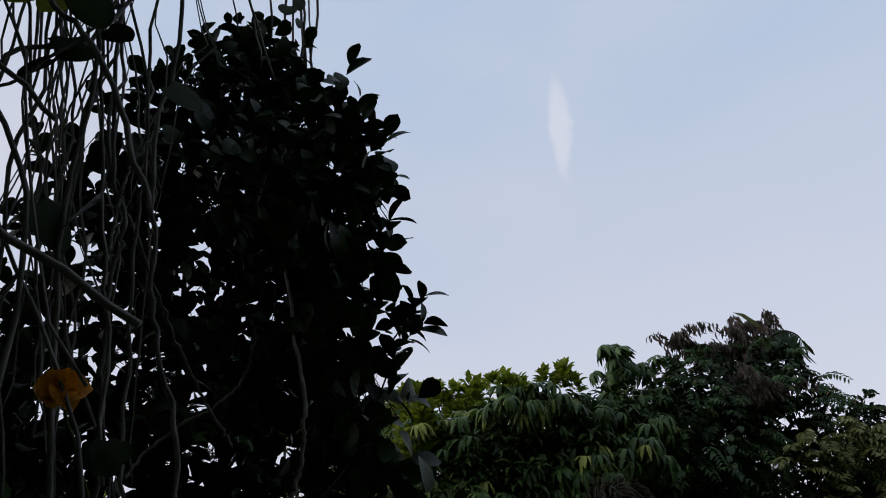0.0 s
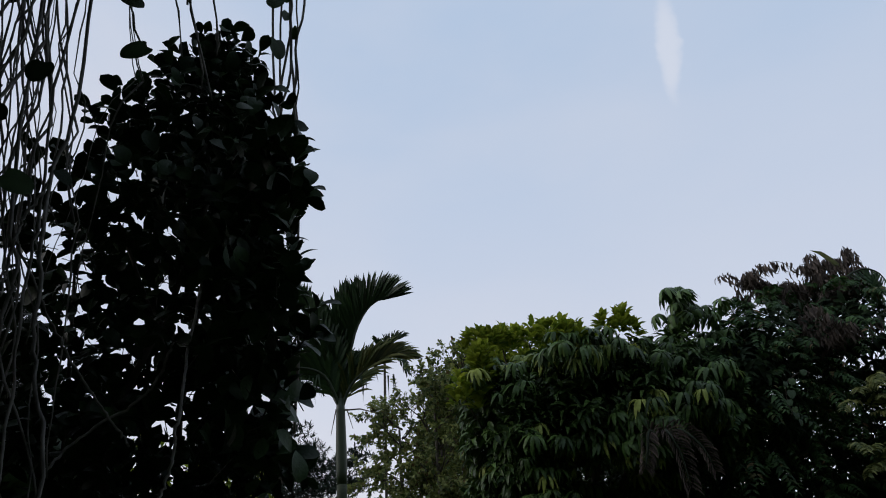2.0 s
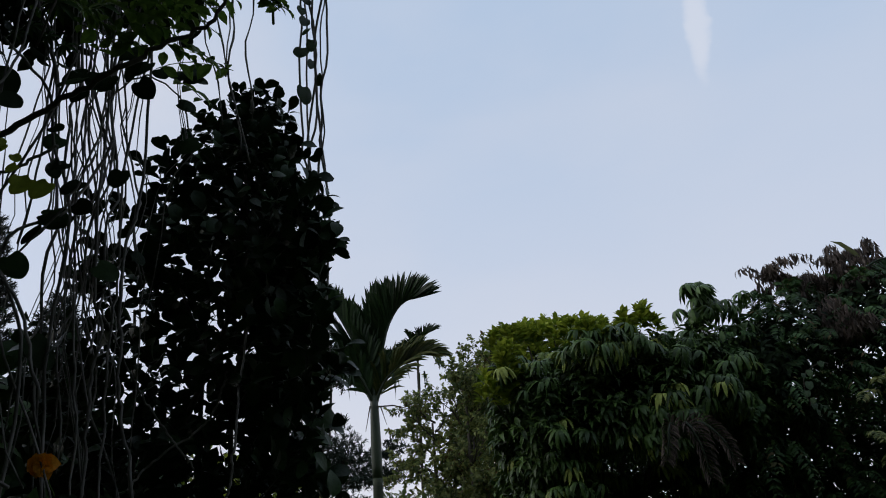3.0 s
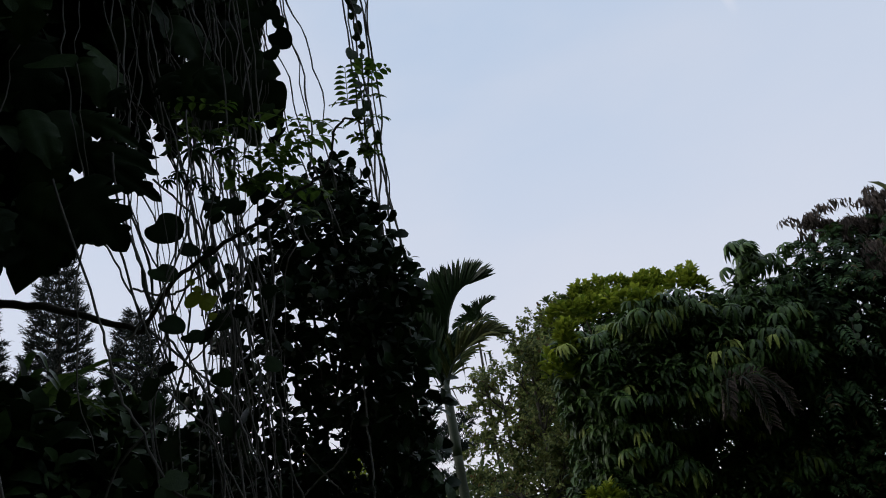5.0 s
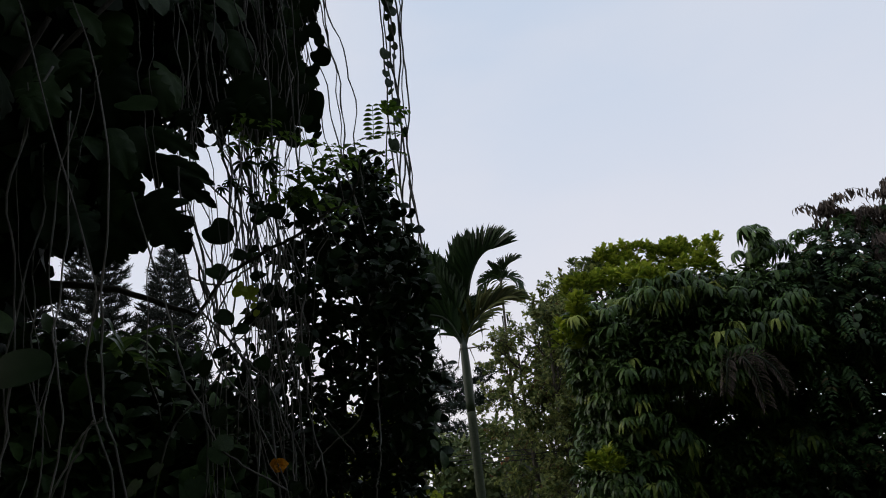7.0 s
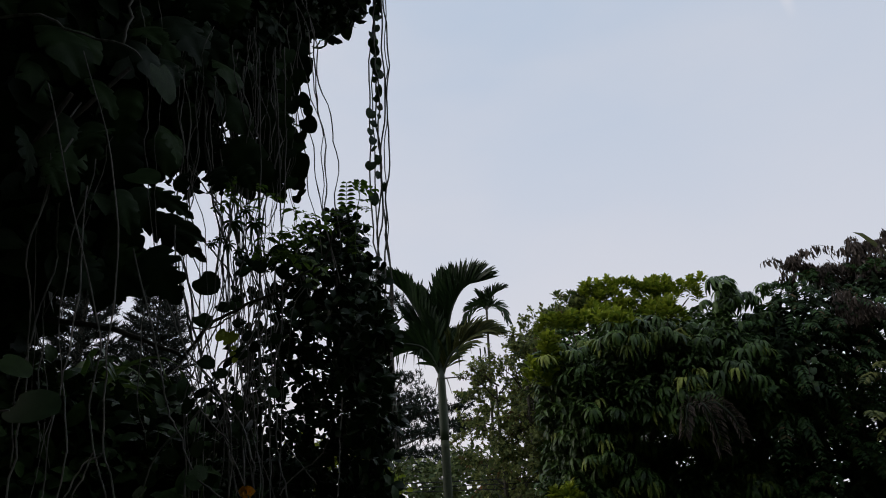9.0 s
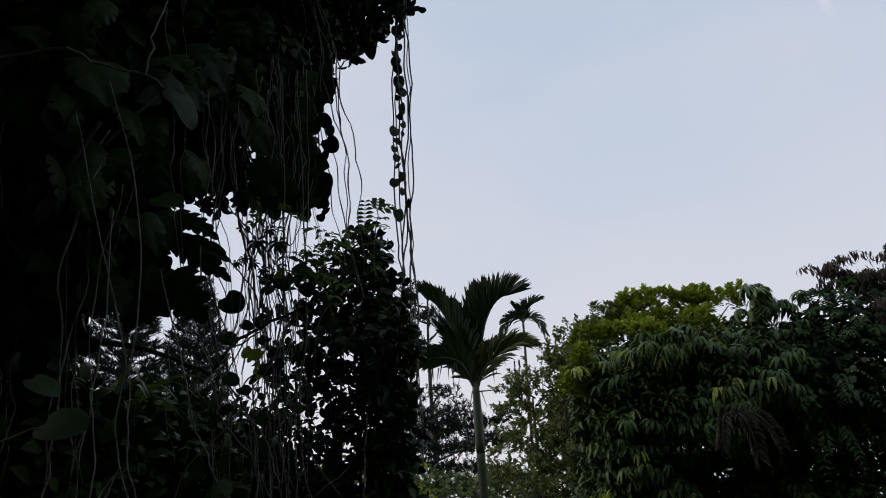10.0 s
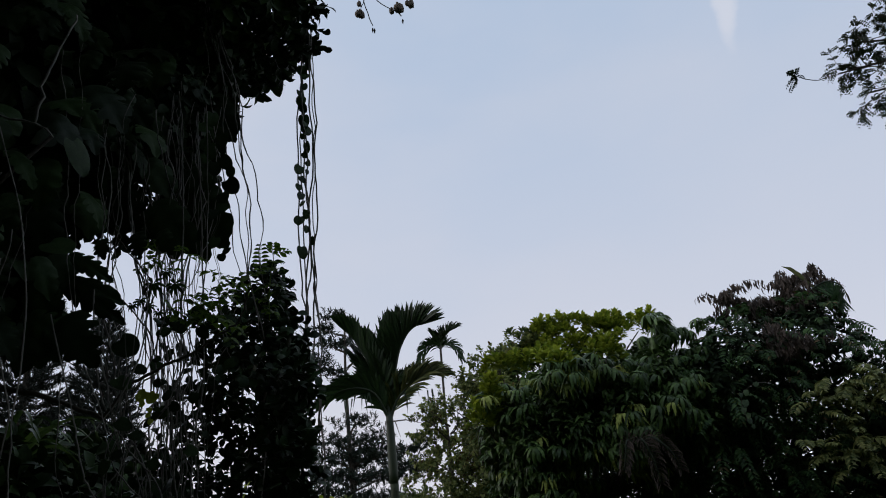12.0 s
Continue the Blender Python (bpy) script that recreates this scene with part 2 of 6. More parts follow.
class Shape:
    """Gathers tubes and blades into one mesh."""

    def __init__(self):
        self.v, self.f, self.n = [], [], 0

    def add(self, v, f):
        self.v.append(np.asarray(v, float))
        self.f += [tuple(int(i) + self.n for i in face) for face in f]
        self.n += len(v)

    def tube(self, pts, radii, sides=6):
        pts = np.asarray(pts, float)
        n = len(pts)
        radii = np.broadcast_to(np.asarray(radii, float), (n,))
        tang = np.gradient(pts, axis=0)
        tang /= np.linalg.norm(tang, axis=1, keepdims=True) + 1e-9
        ref = np.array([0.3, 1.0, 0.1]) if abs(tang[:, 1]).max() < 0.9 else np.array([1.0, 0.2, 0.1])
        a = np.cross(tang, ref)
        a /= np.linalg.norm(a, axis=1, keepdims=True) + 1e-9
        b = np.cross(tang, a)
        ang = np.linspace(0, 2 * np.pi, sides, endpoint=False)
        ring = pts[:, None] + radii[:, None, None] * (np.cos(ang)[None, :, None] * a[:, None] + np.sin(ang)[None, :, None] * b[:, None])
        f = [(i * sides + j, i * sides + (j + 1) % sides, (i + 1) * sides + (j + 1) % sides, (i + 1) * sides + j) for i in range(n - 1) for j in range(sides)]
        f += [tuple(range(sides))[::-1], tuple((n - 1) * sides + j for j in range(sides))]
        self.add(ring.reshape(-1, 3), f)

    def mesh(self, name, material, smooth=True):
        return mesh_from(name, np.concatenate(self.v), self.f, material, smooth)


def unit(v):
    v = np.asarray(v, float)
    return v / (np.linalg.norm(v, axis=-1, keepdims=True) + 1e-9)


# leaf outlines: unit length along y, folded a little along the midrib
def leaf_shape(width=0.5, fold=0.12, curl=0.1, widest=0.45, steps=5, blunt=0.8):
    """A leaf outline: a midrib with rounded halves that rise from it and bend down to the tip."""
    t = np.linspace(0, 1, steps + 1)
    w = width * 0.5 * np.sin(np.pi * t ** (math.log(0.5) / math.log(widest))) ** blunt
    z = curl * (0.9 * t * (1 - t) - t**3)
    rib = np.stack([0 * t, t, z], 1)
    v, f = [tuple(r) for r in rib], []
    for s in (-1, 1):
        k = len(v)
        v += [(s * w[i], t[i], z[i] + fold * w[i] * 2) for i in range(1, steps)]
        for i in range(steps):
            a, c = (k + i - 1 if i > 0 else None), (k + i if i < steps - 1 else None)
            tri = [(i, i + 1, c)] if a is None else ([(i, i + 1, a)] if c is None else [(i, i + 1, c), (i, c, a)])
            f += tri if s > 0 else [q[::-1] for q in tri]
    return np.array(v, float), np.array(f)


BLADE = (np.array([(-0.5, 0, 0), (0.5, 0, 0), (0.45, 0.55, 0.06), (-0.45, 0.55, 0.06), (0, 1, -0.1)], float), np.array([(0, 1, 2), (0, 2, 3), (3, 2, 4)]))
OVAL = leaf_shape(0.58, 0.18, 0.15, 0.55, 4)
OBOVATE = leaf_shape(0.66, 0.08, 0.15, 0.6, 6, 0.6)
LANCE = leaf_shape(0.34, 0.2, 0.25, 0.42, 3, 0.9)
ROUND = leaf_shape(0.8, 0.15, 0.15, 0.45, 5)


def many(pos, tip, nrm, size, shape, wide=1.0):
    """Copies of a leaf outline: one mesh's vertices and triangles."""
    pos, tip = np.asarray(pos, float), unit(tip)
    side = unit(np.cross(tip, nrm))
    up = np.cross(side, tip)
    sv, sf = shape
    size = np.broadcast_to(np.asarray(size, float), (len(pos),))[:, None, None]
    wide = np.broadcast_to(np.asarray(wide, float), (len(pos),))[:, None, None]
    v = pos[:, None] + size * (wide * sv[None, :, :1] * side[:, None] + sv[None, :, 1:2] * tip[:, None] + sv[None, :, 2:] * up[:, None])
    f = sf[None] + (np.arange(len(pos)) * len(sv))[:, None, None]
    return v.reshape(-1, 3), f.reshape(-1, 3)


def shoots(base, way, length, n, size, shape, spread=0.9, droop=0.0, jitter=0.35):
    """Leaves set spirally along short shoots."""
    base, way = np.asarray(base, float), unit(way)
    k = len(base)
    t = (np.arange(n) + 0.6) / n
    ref = unit(RNG.normal(size=(k, 3)))
    a = unit(np.cross(way, ref))
    b = np.cross(way, a)
    ang = np.arange(n) * 2.4
    length = np.broadcast_to(np.asarray(length, float), (k,))
    pos = base[:, None] + (t[None, :, None] * length[:, None, None]) * way[:, None]
    out = np.cos(ang)[None, :, None] * a[:, None] + np.sin(ang)[None, :, None] * b[:, None]
    tip = way[:, None] * (0.35 + 0.7 * t[None, :, None]) + spread * out + jitter * RNG.normal(size=(k, n, 3)) + np.array([0, 0, -droop])
    nrm = way[:, None] * 0.8 - out * 0.5 + 0.35 * RNG.normal(size=(k, n, 3)) + np.array([0, 0, 0.5])
    sz = size * RNG.uniform(0.7, 1.25, (k, n))
    return many(pos.reshape(-1, 3), tip.reshape(-1, 3), nrm.reshape(-1, 3), sz.ravel(), shape)


def in_blobs(blobs, n, shell=0.5):
    """Places in a union of ellipsoids, thicker towards the skin, and the way out at each."""
    w = np.array([b[3] * b[4] * b[5] for b in blobs])
    which = RNG.choice(len(blobs), n, p=w / w.sum())
    bb = np.array(blobs)[which]
    d = unit(RNG.normal(size=(n, 3)))
    r = RNG.uniform(0, 1, n) ** (1 / 3.0)
    r = shell * (0.75 + 0.25 * r) + (1 - shell) * r
    p = bb[:, :3] + d * r[:, None] * bb[:, 3:]
    return p, unit(d / bb[:, 3:])


def limbs(shape, base, tips, r0, r1, sides=6, sag=0.15, seed_way=(0, 0, 1)):
    """Curved limbs from one base to many tips."""
    base = np.asarray(base, float)
    for tip in np.asarray(tips, float):
        d = tip - base
        L = np.linalg.norm(d)
        t = np.linspace(0, 1, 8)[:, None]
        mid = base + d * 0.45 + np.array(seed_way) * L * sag + RNG.normal(size=3) * L * 0.06
        pts = (1 - t) ** 2 * base + 2 * t * (1 - t) * mid + t**2 * tip
        pts[1:-1] += RNG.normal(size=(6, 3)) * L * 0.012
        shape.tube(pts, r0 + (r1 - r0) * t[:, 0], sides)


# ---- setting ----
gv, gf = [], []
N = 40
ax = np.sign(np.linspace(-1, 1, N)) * np.abs(np.linspace(-1, 1, N)) ** 3 * 2500
for yy in ax:
    for xx in ax:
        gv.append((xx, yy + 6, 0.06 * math.sin(xx * 1.3) * math.cos(yy * 0.9) if abs(xx) + abs(yy) < 60 else 0.0))
for i in range(N - 1):
    for j in range(N - 1):
        gf.append((i * N + j, i * N + j + 1, (i + 1) * N + j + 1, (i + 1) * N + j))
tagged(new("ground", mesh_from("ground", gv, gf, M_ground, True)), "dark green grass ground under the garden trees", "ground", kind="structure")

# ---- glossy bush with hanging roots in front ----
# height, and the two limits of the leafy mass at that height
BUSH = [(0.0, 0.30, 1.18), (1.4, 0.20, 1.23), (2.0, 0.24, 1.25), (2.35, 0.30, 1.26), (2.55, 0.37, 1.26), (2.8, 0.48, 1.24), (2.95, 0.58, 1.21), (3.08, 0.68, 1.18), (3.18, 0.80, 1.14), (3.26, 0.90, 1.08), (3.31, 0.95, 1.02)]


def build_bush():
    bush = thing("leafy_bush", "tall dark green bush with small glossy oval leaves", "bush", (0.85, 3.6, 0))
    zs, lo, hi = (np.array(c) for c in zip(*BUSH))
    n = 1560
    z = np.concatenate([RNG.uniform(0.3, 1.3, 200), RNG.uniform(1.3, 3.31, n - 200)])
    l, h = np.interp(z, zs, lo), np.interp(z, zs, hi)
    # more shoots where the mass is wide
    keep = RNG.uniform(0, 1, n) < np.clip((h - l) / 0.8, 0.35, 1.0)
    z, l, h = z[keep], l[keep], h[keep]
    n = len(z)
    a = RNG.uniform(0, 2 * np.pi, n)
    r = RNG.uniform(0, 1, n) ** 0.42
    ca, sa = np.sign(np.cos(a)) * np.abs(np.cos(a)) ** 0.75, np.sign(np.sin(a)) * np.abs(np.sin(a)) ** 0.75
    cx, rx = (l + h) / 2, (h - l) / 2 - 0.03
    lump = 1 + 0.10 * np.sin(3.1 * a + 5 * z) * np.sin(9 * z + a)
    x = cx + rx * r * ca * lump
    ry = np.interp(z, [0, 2.5, 3.0, 3.4], [0.32, 0.32, 0.24, 0.14])
    y = np.interp(z, [0, 2.3, 3.4], [3.58, 3.60, 3.86]) - 0.30 * (x - 0.8) + ry * r * sa
    p = np.stack([x, y, z], 1)
    # the looser left flank lets the sky through
    thin = RNG.uniform(0, 1, n) < np.where(x < 0.45, 0.36, np.where(x < 0.75, 0.47, np.where(x < 1.0, 0.66, 0.88))) * np.where((z < 2.15) & (x < 0.8), 1.45, 1.0)
    p, r, ca, sa, n = p[thin], r[thin], ca[thin], sa[thin], int(thin.sum())
    # shoots moved to the corner nearest the path to fit the outline in view
    k = n // 9
    p[:k] = np.stack([RNG.uniform(1.10, 1.285, k), RNG.uniform(3.1, 3.42, k), RNG.uniform(1.7, 2.62, k)], 1)
    way = unit(np.stack([ca * (0.2 + r), sa * (0.2 + r), RNG.uniform(0.1, 1.5, n)], 1) + 0.35 * RNG.normal(size=(n, 3)))
    L = RNG.uniform(0.07, 0.15, n)
    p = p - way * L[:, None] * 0.6
    v, f = shoots(p, way, L, 7, 0.06, OBOVATE, 0.9)
    part("crown", mesh_from("bush_crown", v, f, M_bush, True), bush, kind="stuff")
    # a few long shoots that stand clear of the outline, each with a tuft at its end
    sh = Shape()
    q = np.array([(1.29, 3.2, 1.99), (1.30, 3.2, 2.03), (1.27, 3.2, 1.94), (1.25, 3.24, 2.53), (1.26, 3.3, 2.42), (0.9, 3.82, 3.28), (0.72, 3.8, 3.1), (0.58, 3.78, 3.0), (0.42, 3.75, 2.8), (0.8, 3.8, 3.2)])
    w = unit(np.stack([RNG.uniform(0.1, 0.4, len(q)) * np.where(q[:, 0] > 1.2, 1, -0.6), RNG.uniform(-0.3, 0.1, len(q)), RNG.uniform(0.2, 0.9, len(q))], 1))
    for a_, b_ in zip(q, w):
        sh.tube([a_ - b_ * 0.12, a_, a_ + b_ * 0.07], [0.0025, 0.0018, 0.001], 4)
    v, f = shoots(q, w, 0.085, 9, 0.055, OBOVATE, 0.85)
    part("outer_leafage", mesh_from("bush_outer", v, f, M_bush, True), bush, kind="stuff")
    # inner leaves
    k = 120
    z = RNG.uniform(1.3, 3.1, k)
    x = RNG.uniform(np.interp(z, zs, lo) + 0.14, np.interp(z, zs, hi) - 0.1)
    q = np.stack([x, 3.62 - 0.30 * (x - 0.8) + RNG.uniform(-0.1, 0.2, k), z], 1)
    v, f = many(q, RNG.normal(size=q.shape), RNG.normal(size=q.shape) + np.array([0, -0.8, 0.2]), RNG.uniform(0.05, 0.085, k), OBOVATE)
    part("inner_leafage", mesh_from("bush_inner", v, f, M_bush), bush, kind="stuff")
    for i in range(0, n, 2):
        sh.tube([p[i] - way[i] * 0.05, p[i] + way[i] * L[i] * 0.45], [0.0016, 0.001], 3)
    part("twig_work", sh.mesh("bush_twigs", M_twig), bush, kind="stuff")
    for k in range(5):
        sh = Shape()
        b = np.array([0.7 + 0.1 * k, 3.72 - 0.03 * k, -0.02])
        limbs(sh, b, [(0.55 + 0.14 * k, 3.82 - 0.05 * k + RNG.uniform(-0.05, 0.1), 2.5 + 0.14 * k)], 0.018, 0.005, 7, 0.03)
        part("stem", sh.mesh("bush_stem", M_bark), bush)


build_bush()


# ---- overhanging tree with aerial roots ----
def root_line(x, y, z0, z1, wig=0.006, lean=(0, 0), seg=0.06, sway=0.85):
    """A hanging root: slow bends with small kinks at its knots."""
    n = max(6, int((z1 - z0) / seg))
    t = np.linspace(0, 1, n)
    w = RNG.normal(size=(n, 2)) * wig
    ph = RNG.uniform(0, 6, 4)
    L = z1 - z0
    s = sway * (0.028 * np.sin(t * L * 3.2 + ph[0]) + 0.02 * np.sin(t * L * 7 + ph[1]) + 0.009 * np.sin(t * L * 17 + ph[2]))
    c = sway * (0.028 * np.sin(t * L * 2.9 + ph[2]) + 0.016 * np.sin(t * L * 8 + ph[3]) + 0.008 * np.sin(t * L * 15 + ph[0]))
    w[1:-1] = 0.25 * w[:-2] + 0.5 * w[1:-1] + 0.25 * w[2:]
    w[np.arange(n) % 5 == 3] *= 3.2
    return np.stack([x + w[:, 0] + s + lean[0] * (1 - t), y + w[:, 1] + c + lean[1] * (1 - t), z1 + (z0 - z1) * t], 1)


host = thing("overhanging_tree", "large dark tree hung with long thin aerial roots", "tree", (-1.3, 2.7, 0))


def build_host():
    sh = Shape()
    z = np.linspace(-0.05, 5.2, 12)
    sh.tube(np.stack([-1.3 + 0.06 * np.sin(z), 2.7 + 0.05 * np.cos(z * 1.3), z], 1), 0.34 - 0.03 * z, 12)
    part("trunk", sh.mesh("host_trunk", M_bark), host)
    for tip in [(1.2, 4.05, 6.0), (0.4, 3.3, 5.0), (0.5, 1.9, 4.6), (-0.2, 4.6, 5.6), (-2.8, 2.0, 5.6), (-0.8, 0.6, 5.3), (1.75, 4.6, 6.5)]:
        sh = Shape()
        limbs(sh, (-1.3, 2.7, 4.4), [tip], 0.12, 0.025, 8, 0.12)
        part("branch", sh.mesh("host_branch", M_bark), host)
    # the dense crown overhead
    blobs = [(-0.6, 2.4, 6.0, 2.0, 2.0, 1.0), (0.3, 3.2, 5.6, 1.0, 1.2, 0.75), (-2.4, 2.4, 5.6, 1.6, 2.2, 1.4), (0.62, 3.9, 5.35, 0.45, 0.5, 0.4), (-0.8, 0.6, 5.8, 1.4, 1.2, 0.7)]
    p, d = in_blobs(blobs, 4600, 0.6)
    v, f = shoots(p, d + np.array([0, 0, -0.2]), 0.2, 6, 0.11, OVAL, 0.9, 0.3)
    part("crown", mesh_from("host_crown", v, f, M_shrub), host, kind="stuff")
    # lower crown, the shade beneath the tree put into its leaf colour
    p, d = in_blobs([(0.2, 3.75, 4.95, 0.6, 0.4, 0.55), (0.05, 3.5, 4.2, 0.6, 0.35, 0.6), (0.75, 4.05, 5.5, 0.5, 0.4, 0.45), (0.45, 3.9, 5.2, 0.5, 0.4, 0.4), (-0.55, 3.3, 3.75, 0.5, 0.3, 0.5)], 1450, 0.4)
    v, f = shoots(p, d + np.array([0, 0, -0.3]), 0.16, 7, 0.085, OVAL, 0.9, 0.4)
    part("lower_crown", mesh_from("host_lower_crown", v, f, M_shadefill), host, kind="stuff")
    # crown added unseen over and behind the path to block skylight
    p, d = in_blobs([(0.5, -1.6, 7.6, 4.0, 2.6, 1.0), (-3.0, 0.0, 7.0, 2.5, 3.0, 1.2), (1.5, -4.0, 7.2, 4.0, 2.0, 1.2)], 5000, 0.5)
    v, f = shoots(p, d + np.array([0, 0, -0.2]), 0.3, 6, 0.24, OVAL, 0.9, 0.3)
    part("upper_crown", mesh_from("host_unseen_shade_crown", v, f, M_shrub), host, kind="stuff")
    # branches that carry the added unseen crown
    for tip in [(0.5, -1.6, 7.2), (1.8, -4.0, 6.9), (-3.0, -0.5, 6.8)]:
        sh = Shape()
        limbs(sh, (-1.28, 2.7, 5.0), [tip], 0.14, 0.03, 8, 0.15)
        part("branch", sh.mesh("host_branch", M_bark), host)


build_host()


def add_root(x, y, z0, z1, r=0.005, wig=0.004, lean=(0, 0), fork=0.35):
    sh = Shape()
    line = root_line(x, y, z0, z1, wig, lean)
    rad = r * np.linspace(1.1, 0.75, len(line)) * (1 + 0.18 * RNG.normal(size=len(line)).clip(-1, 1.5))
    sh.tube(line, rad, 5)
    if RNG.uniform() < fork:
        i = len(line) // 2
        q = line[i:].copy()
        t = np.linspace(0, 1, len(q))
        q[:, 0] += RNG.uniform(-0.16, 0.16) * t**1.3
        q[:, 1] += RNG.uniform(-0.1, 0.1) * t
        sh.tube(q, r * 0.7, 4)
    if RNG.uniform() < fork:
        # a second strand that joins it from above
        i = int(len(line) * RNG.uniform(0.45, 0.8))
        q = line[:i].copy()
        t = np.linspace(1, 0, len(q))
        q[:, 0] += RNG.uniform(-0.22, 0.22) * t**0.8
        q[:, 1] += RNG.uniform(-0.1, 0.1) * t
        sh.tube(q, r * 0.75, 4)
    part("aerial_root", sh.mesh("aerial_root", M_root), host)


# the thick curtain in front of the bush, in loose strands of a few roots each
for k in range(6):
    x, y, lean = RNG.uniform(0.34, 0.88), RNG.uniform(2.85, 3.2), RNG.uniform(-0.28, 0.05)
    for q in range(int(RNG.integers(2, 5))):
        add_root(x + RNG.normal() * 0.03, y + RNG.normal() * 0.04, RNG.uniform(1.5, 2.45), RNG.uniform(3.6, 4.3), RNG.choice([0.0022, 0.003, 0.0038, 0.0046]), 0.006, (lean + RNG.normal() * 0.04, 0), 0.55)
# the curtain beside the path
for k in range(8):
    x, y = RNG.uniform(-0.4, 0.3), RNG.uniform(2.05, 2.45)
    add_root(x, y, RNG.uniform(0.9, 1.9), RNG.uniform(2.75, 3.3), RNG.choice([0.002, 0.0026, 0.0034]), 0.004, (RNG.uniform(-0.12, 0.12), 0), 0.6)
# wavy roots in a close row just before the bush
for k in range(6):
    x, y = RNG.uniform(0.58, 0.90), RNG.uniform(2.95, 3.2)
    add_root(x, y, RNG.uniform(1.6, 2.3), RNG.uniform(3.6, 4.2), RNG.choice([0.002, 0.0026, 0.0034]), 0.006, (RNG.uniform(-0.24, 0.0), 0), 0.7)
# roots across the open gap between the climber and the bush
for k in range(4):
    x, y = RNG.uniform(0.42, 0.72), RNG.uniform(2.4, 2.7)
    add_root(x, y, RNG.uniform(1.3, 1.9), RNG.uniform(3.4, 4.2), RNG.choice([0.002, 0.0026, 0.0032]), 0.005, (RNG.uniform(-0.2, 0.06), 0), 0.6)
# a thicker root that hangs close to the path, and a forked one
for pts in ([(0.3, 1.9, 3.2), (0.5, 1.75, 2.75), (0.66, 1.55, 2.3), (0.69, 1.5, 2.12), (0.68, 1.5, 1.97), (0.69, 1.5, 1.84), (0.70, 1.5, 1.69), (0.73, 1.5, 1.63), (0.76, 1.5, 1.5)],
            [(0.70, 1.5, 1.69), (0.67, 1.5, 1.67), (0.64, 1.5, 1.6), (0.6, 1.5, 1.45)],
            [(0.25, 1.8, 3.0), (0.4, 1.7, 2.6), (0.55, 1.65, 2.2), (0.60, 1.65, 2.0), (0.58, 1.65, 1.85), (0.61, 1.65, 1.72), (0.66, 1.65, 1.6), (0.68, 1.65, 1.45)],
            [(0.61, 1.65, 1.72), (0.57, 1.65, 1.66), (0.52, 1.65, 1.55), (0.5, 1.65, 1.4)],
            [(0.42, 1.8, 2.6), (0.47, 1.75, 2.2), (0.45, 1.75, 1.95), (0.49, 1.75, 1.75), (0.47, 1.75, 1.5)]):
    sh = Shape()
    p = np.array(pts)
    t = np.linspace(0, len(p) - 1, 34)
    line = np.stack([np.interp(t, np.arange(len(p)), p[:, c]) for c in range(3)], 1) + RNG.normal(size=(34, 3)) * 0.003
    line[1:-1] = 0.25 * line[:-2] + 0.5 * line[1:-1] + 0.25 * line[2:]
    sh.tube(line, 0.0024, 6)
    part("aerial_root", sh.mesh("aerial_root", M_root), host)
# long roots that hang free beside the vine strand
for dx, z0, r in [(0.0, 2.75, 0.0046), (0.02, 2.95, 0.0038), (-0.035, 2.8, 0.0034), (-0.09, 3.1, 0.0038), (-0.13, 2.9, 0.0034)]:
    add_root(1.055 + dx, 3.3, z0, 5.3, r, 0.004, (-0.36, 0.1), 0.1)


def heart_mesh(name, mat):
    n = 16
    t = np.linspace(0, 1, n + 1)
    # half outline from the notch at the stalk round to the tip
    ox = 0.5 * np.sin(np.pi * t) ** 0.85 * (1.06 - 0.24 * t) * (1 - 0.45 * t**8)
    oy = 0.47 - 0.53 * np.cos(np.pi * t) + 0.16 * np.exp(-((t / 0.1) ** 2))
    v, f = [], []
    for i in range(n + 1):
        v.append((0, 0.1 + 0.9 * t[i], 0.04 * math.sin(math.pi * t[i]) - 0.1 * t[i] ** 2))
    for s in (-1, 1):
        k = len(v)
        for i in range(1, n):
            v.append((s * ox[i], oy[i], 0.10 * ox[i] - 0.1 * t[i] ** 2 - 0.1 * ox[i] ** 2))
        for i in range(n):
            a, c = (k + i - 1 if i else None), (k + i if i < n - 1 else None)
            q = (i, i + 1, c) if a is None else ((i, i + 1, a) if c is None else (i, i + 1, c, a))
            f.append(q if s > 0 else q[::-1])
    return mesh_from(name, v, f, mat, True)


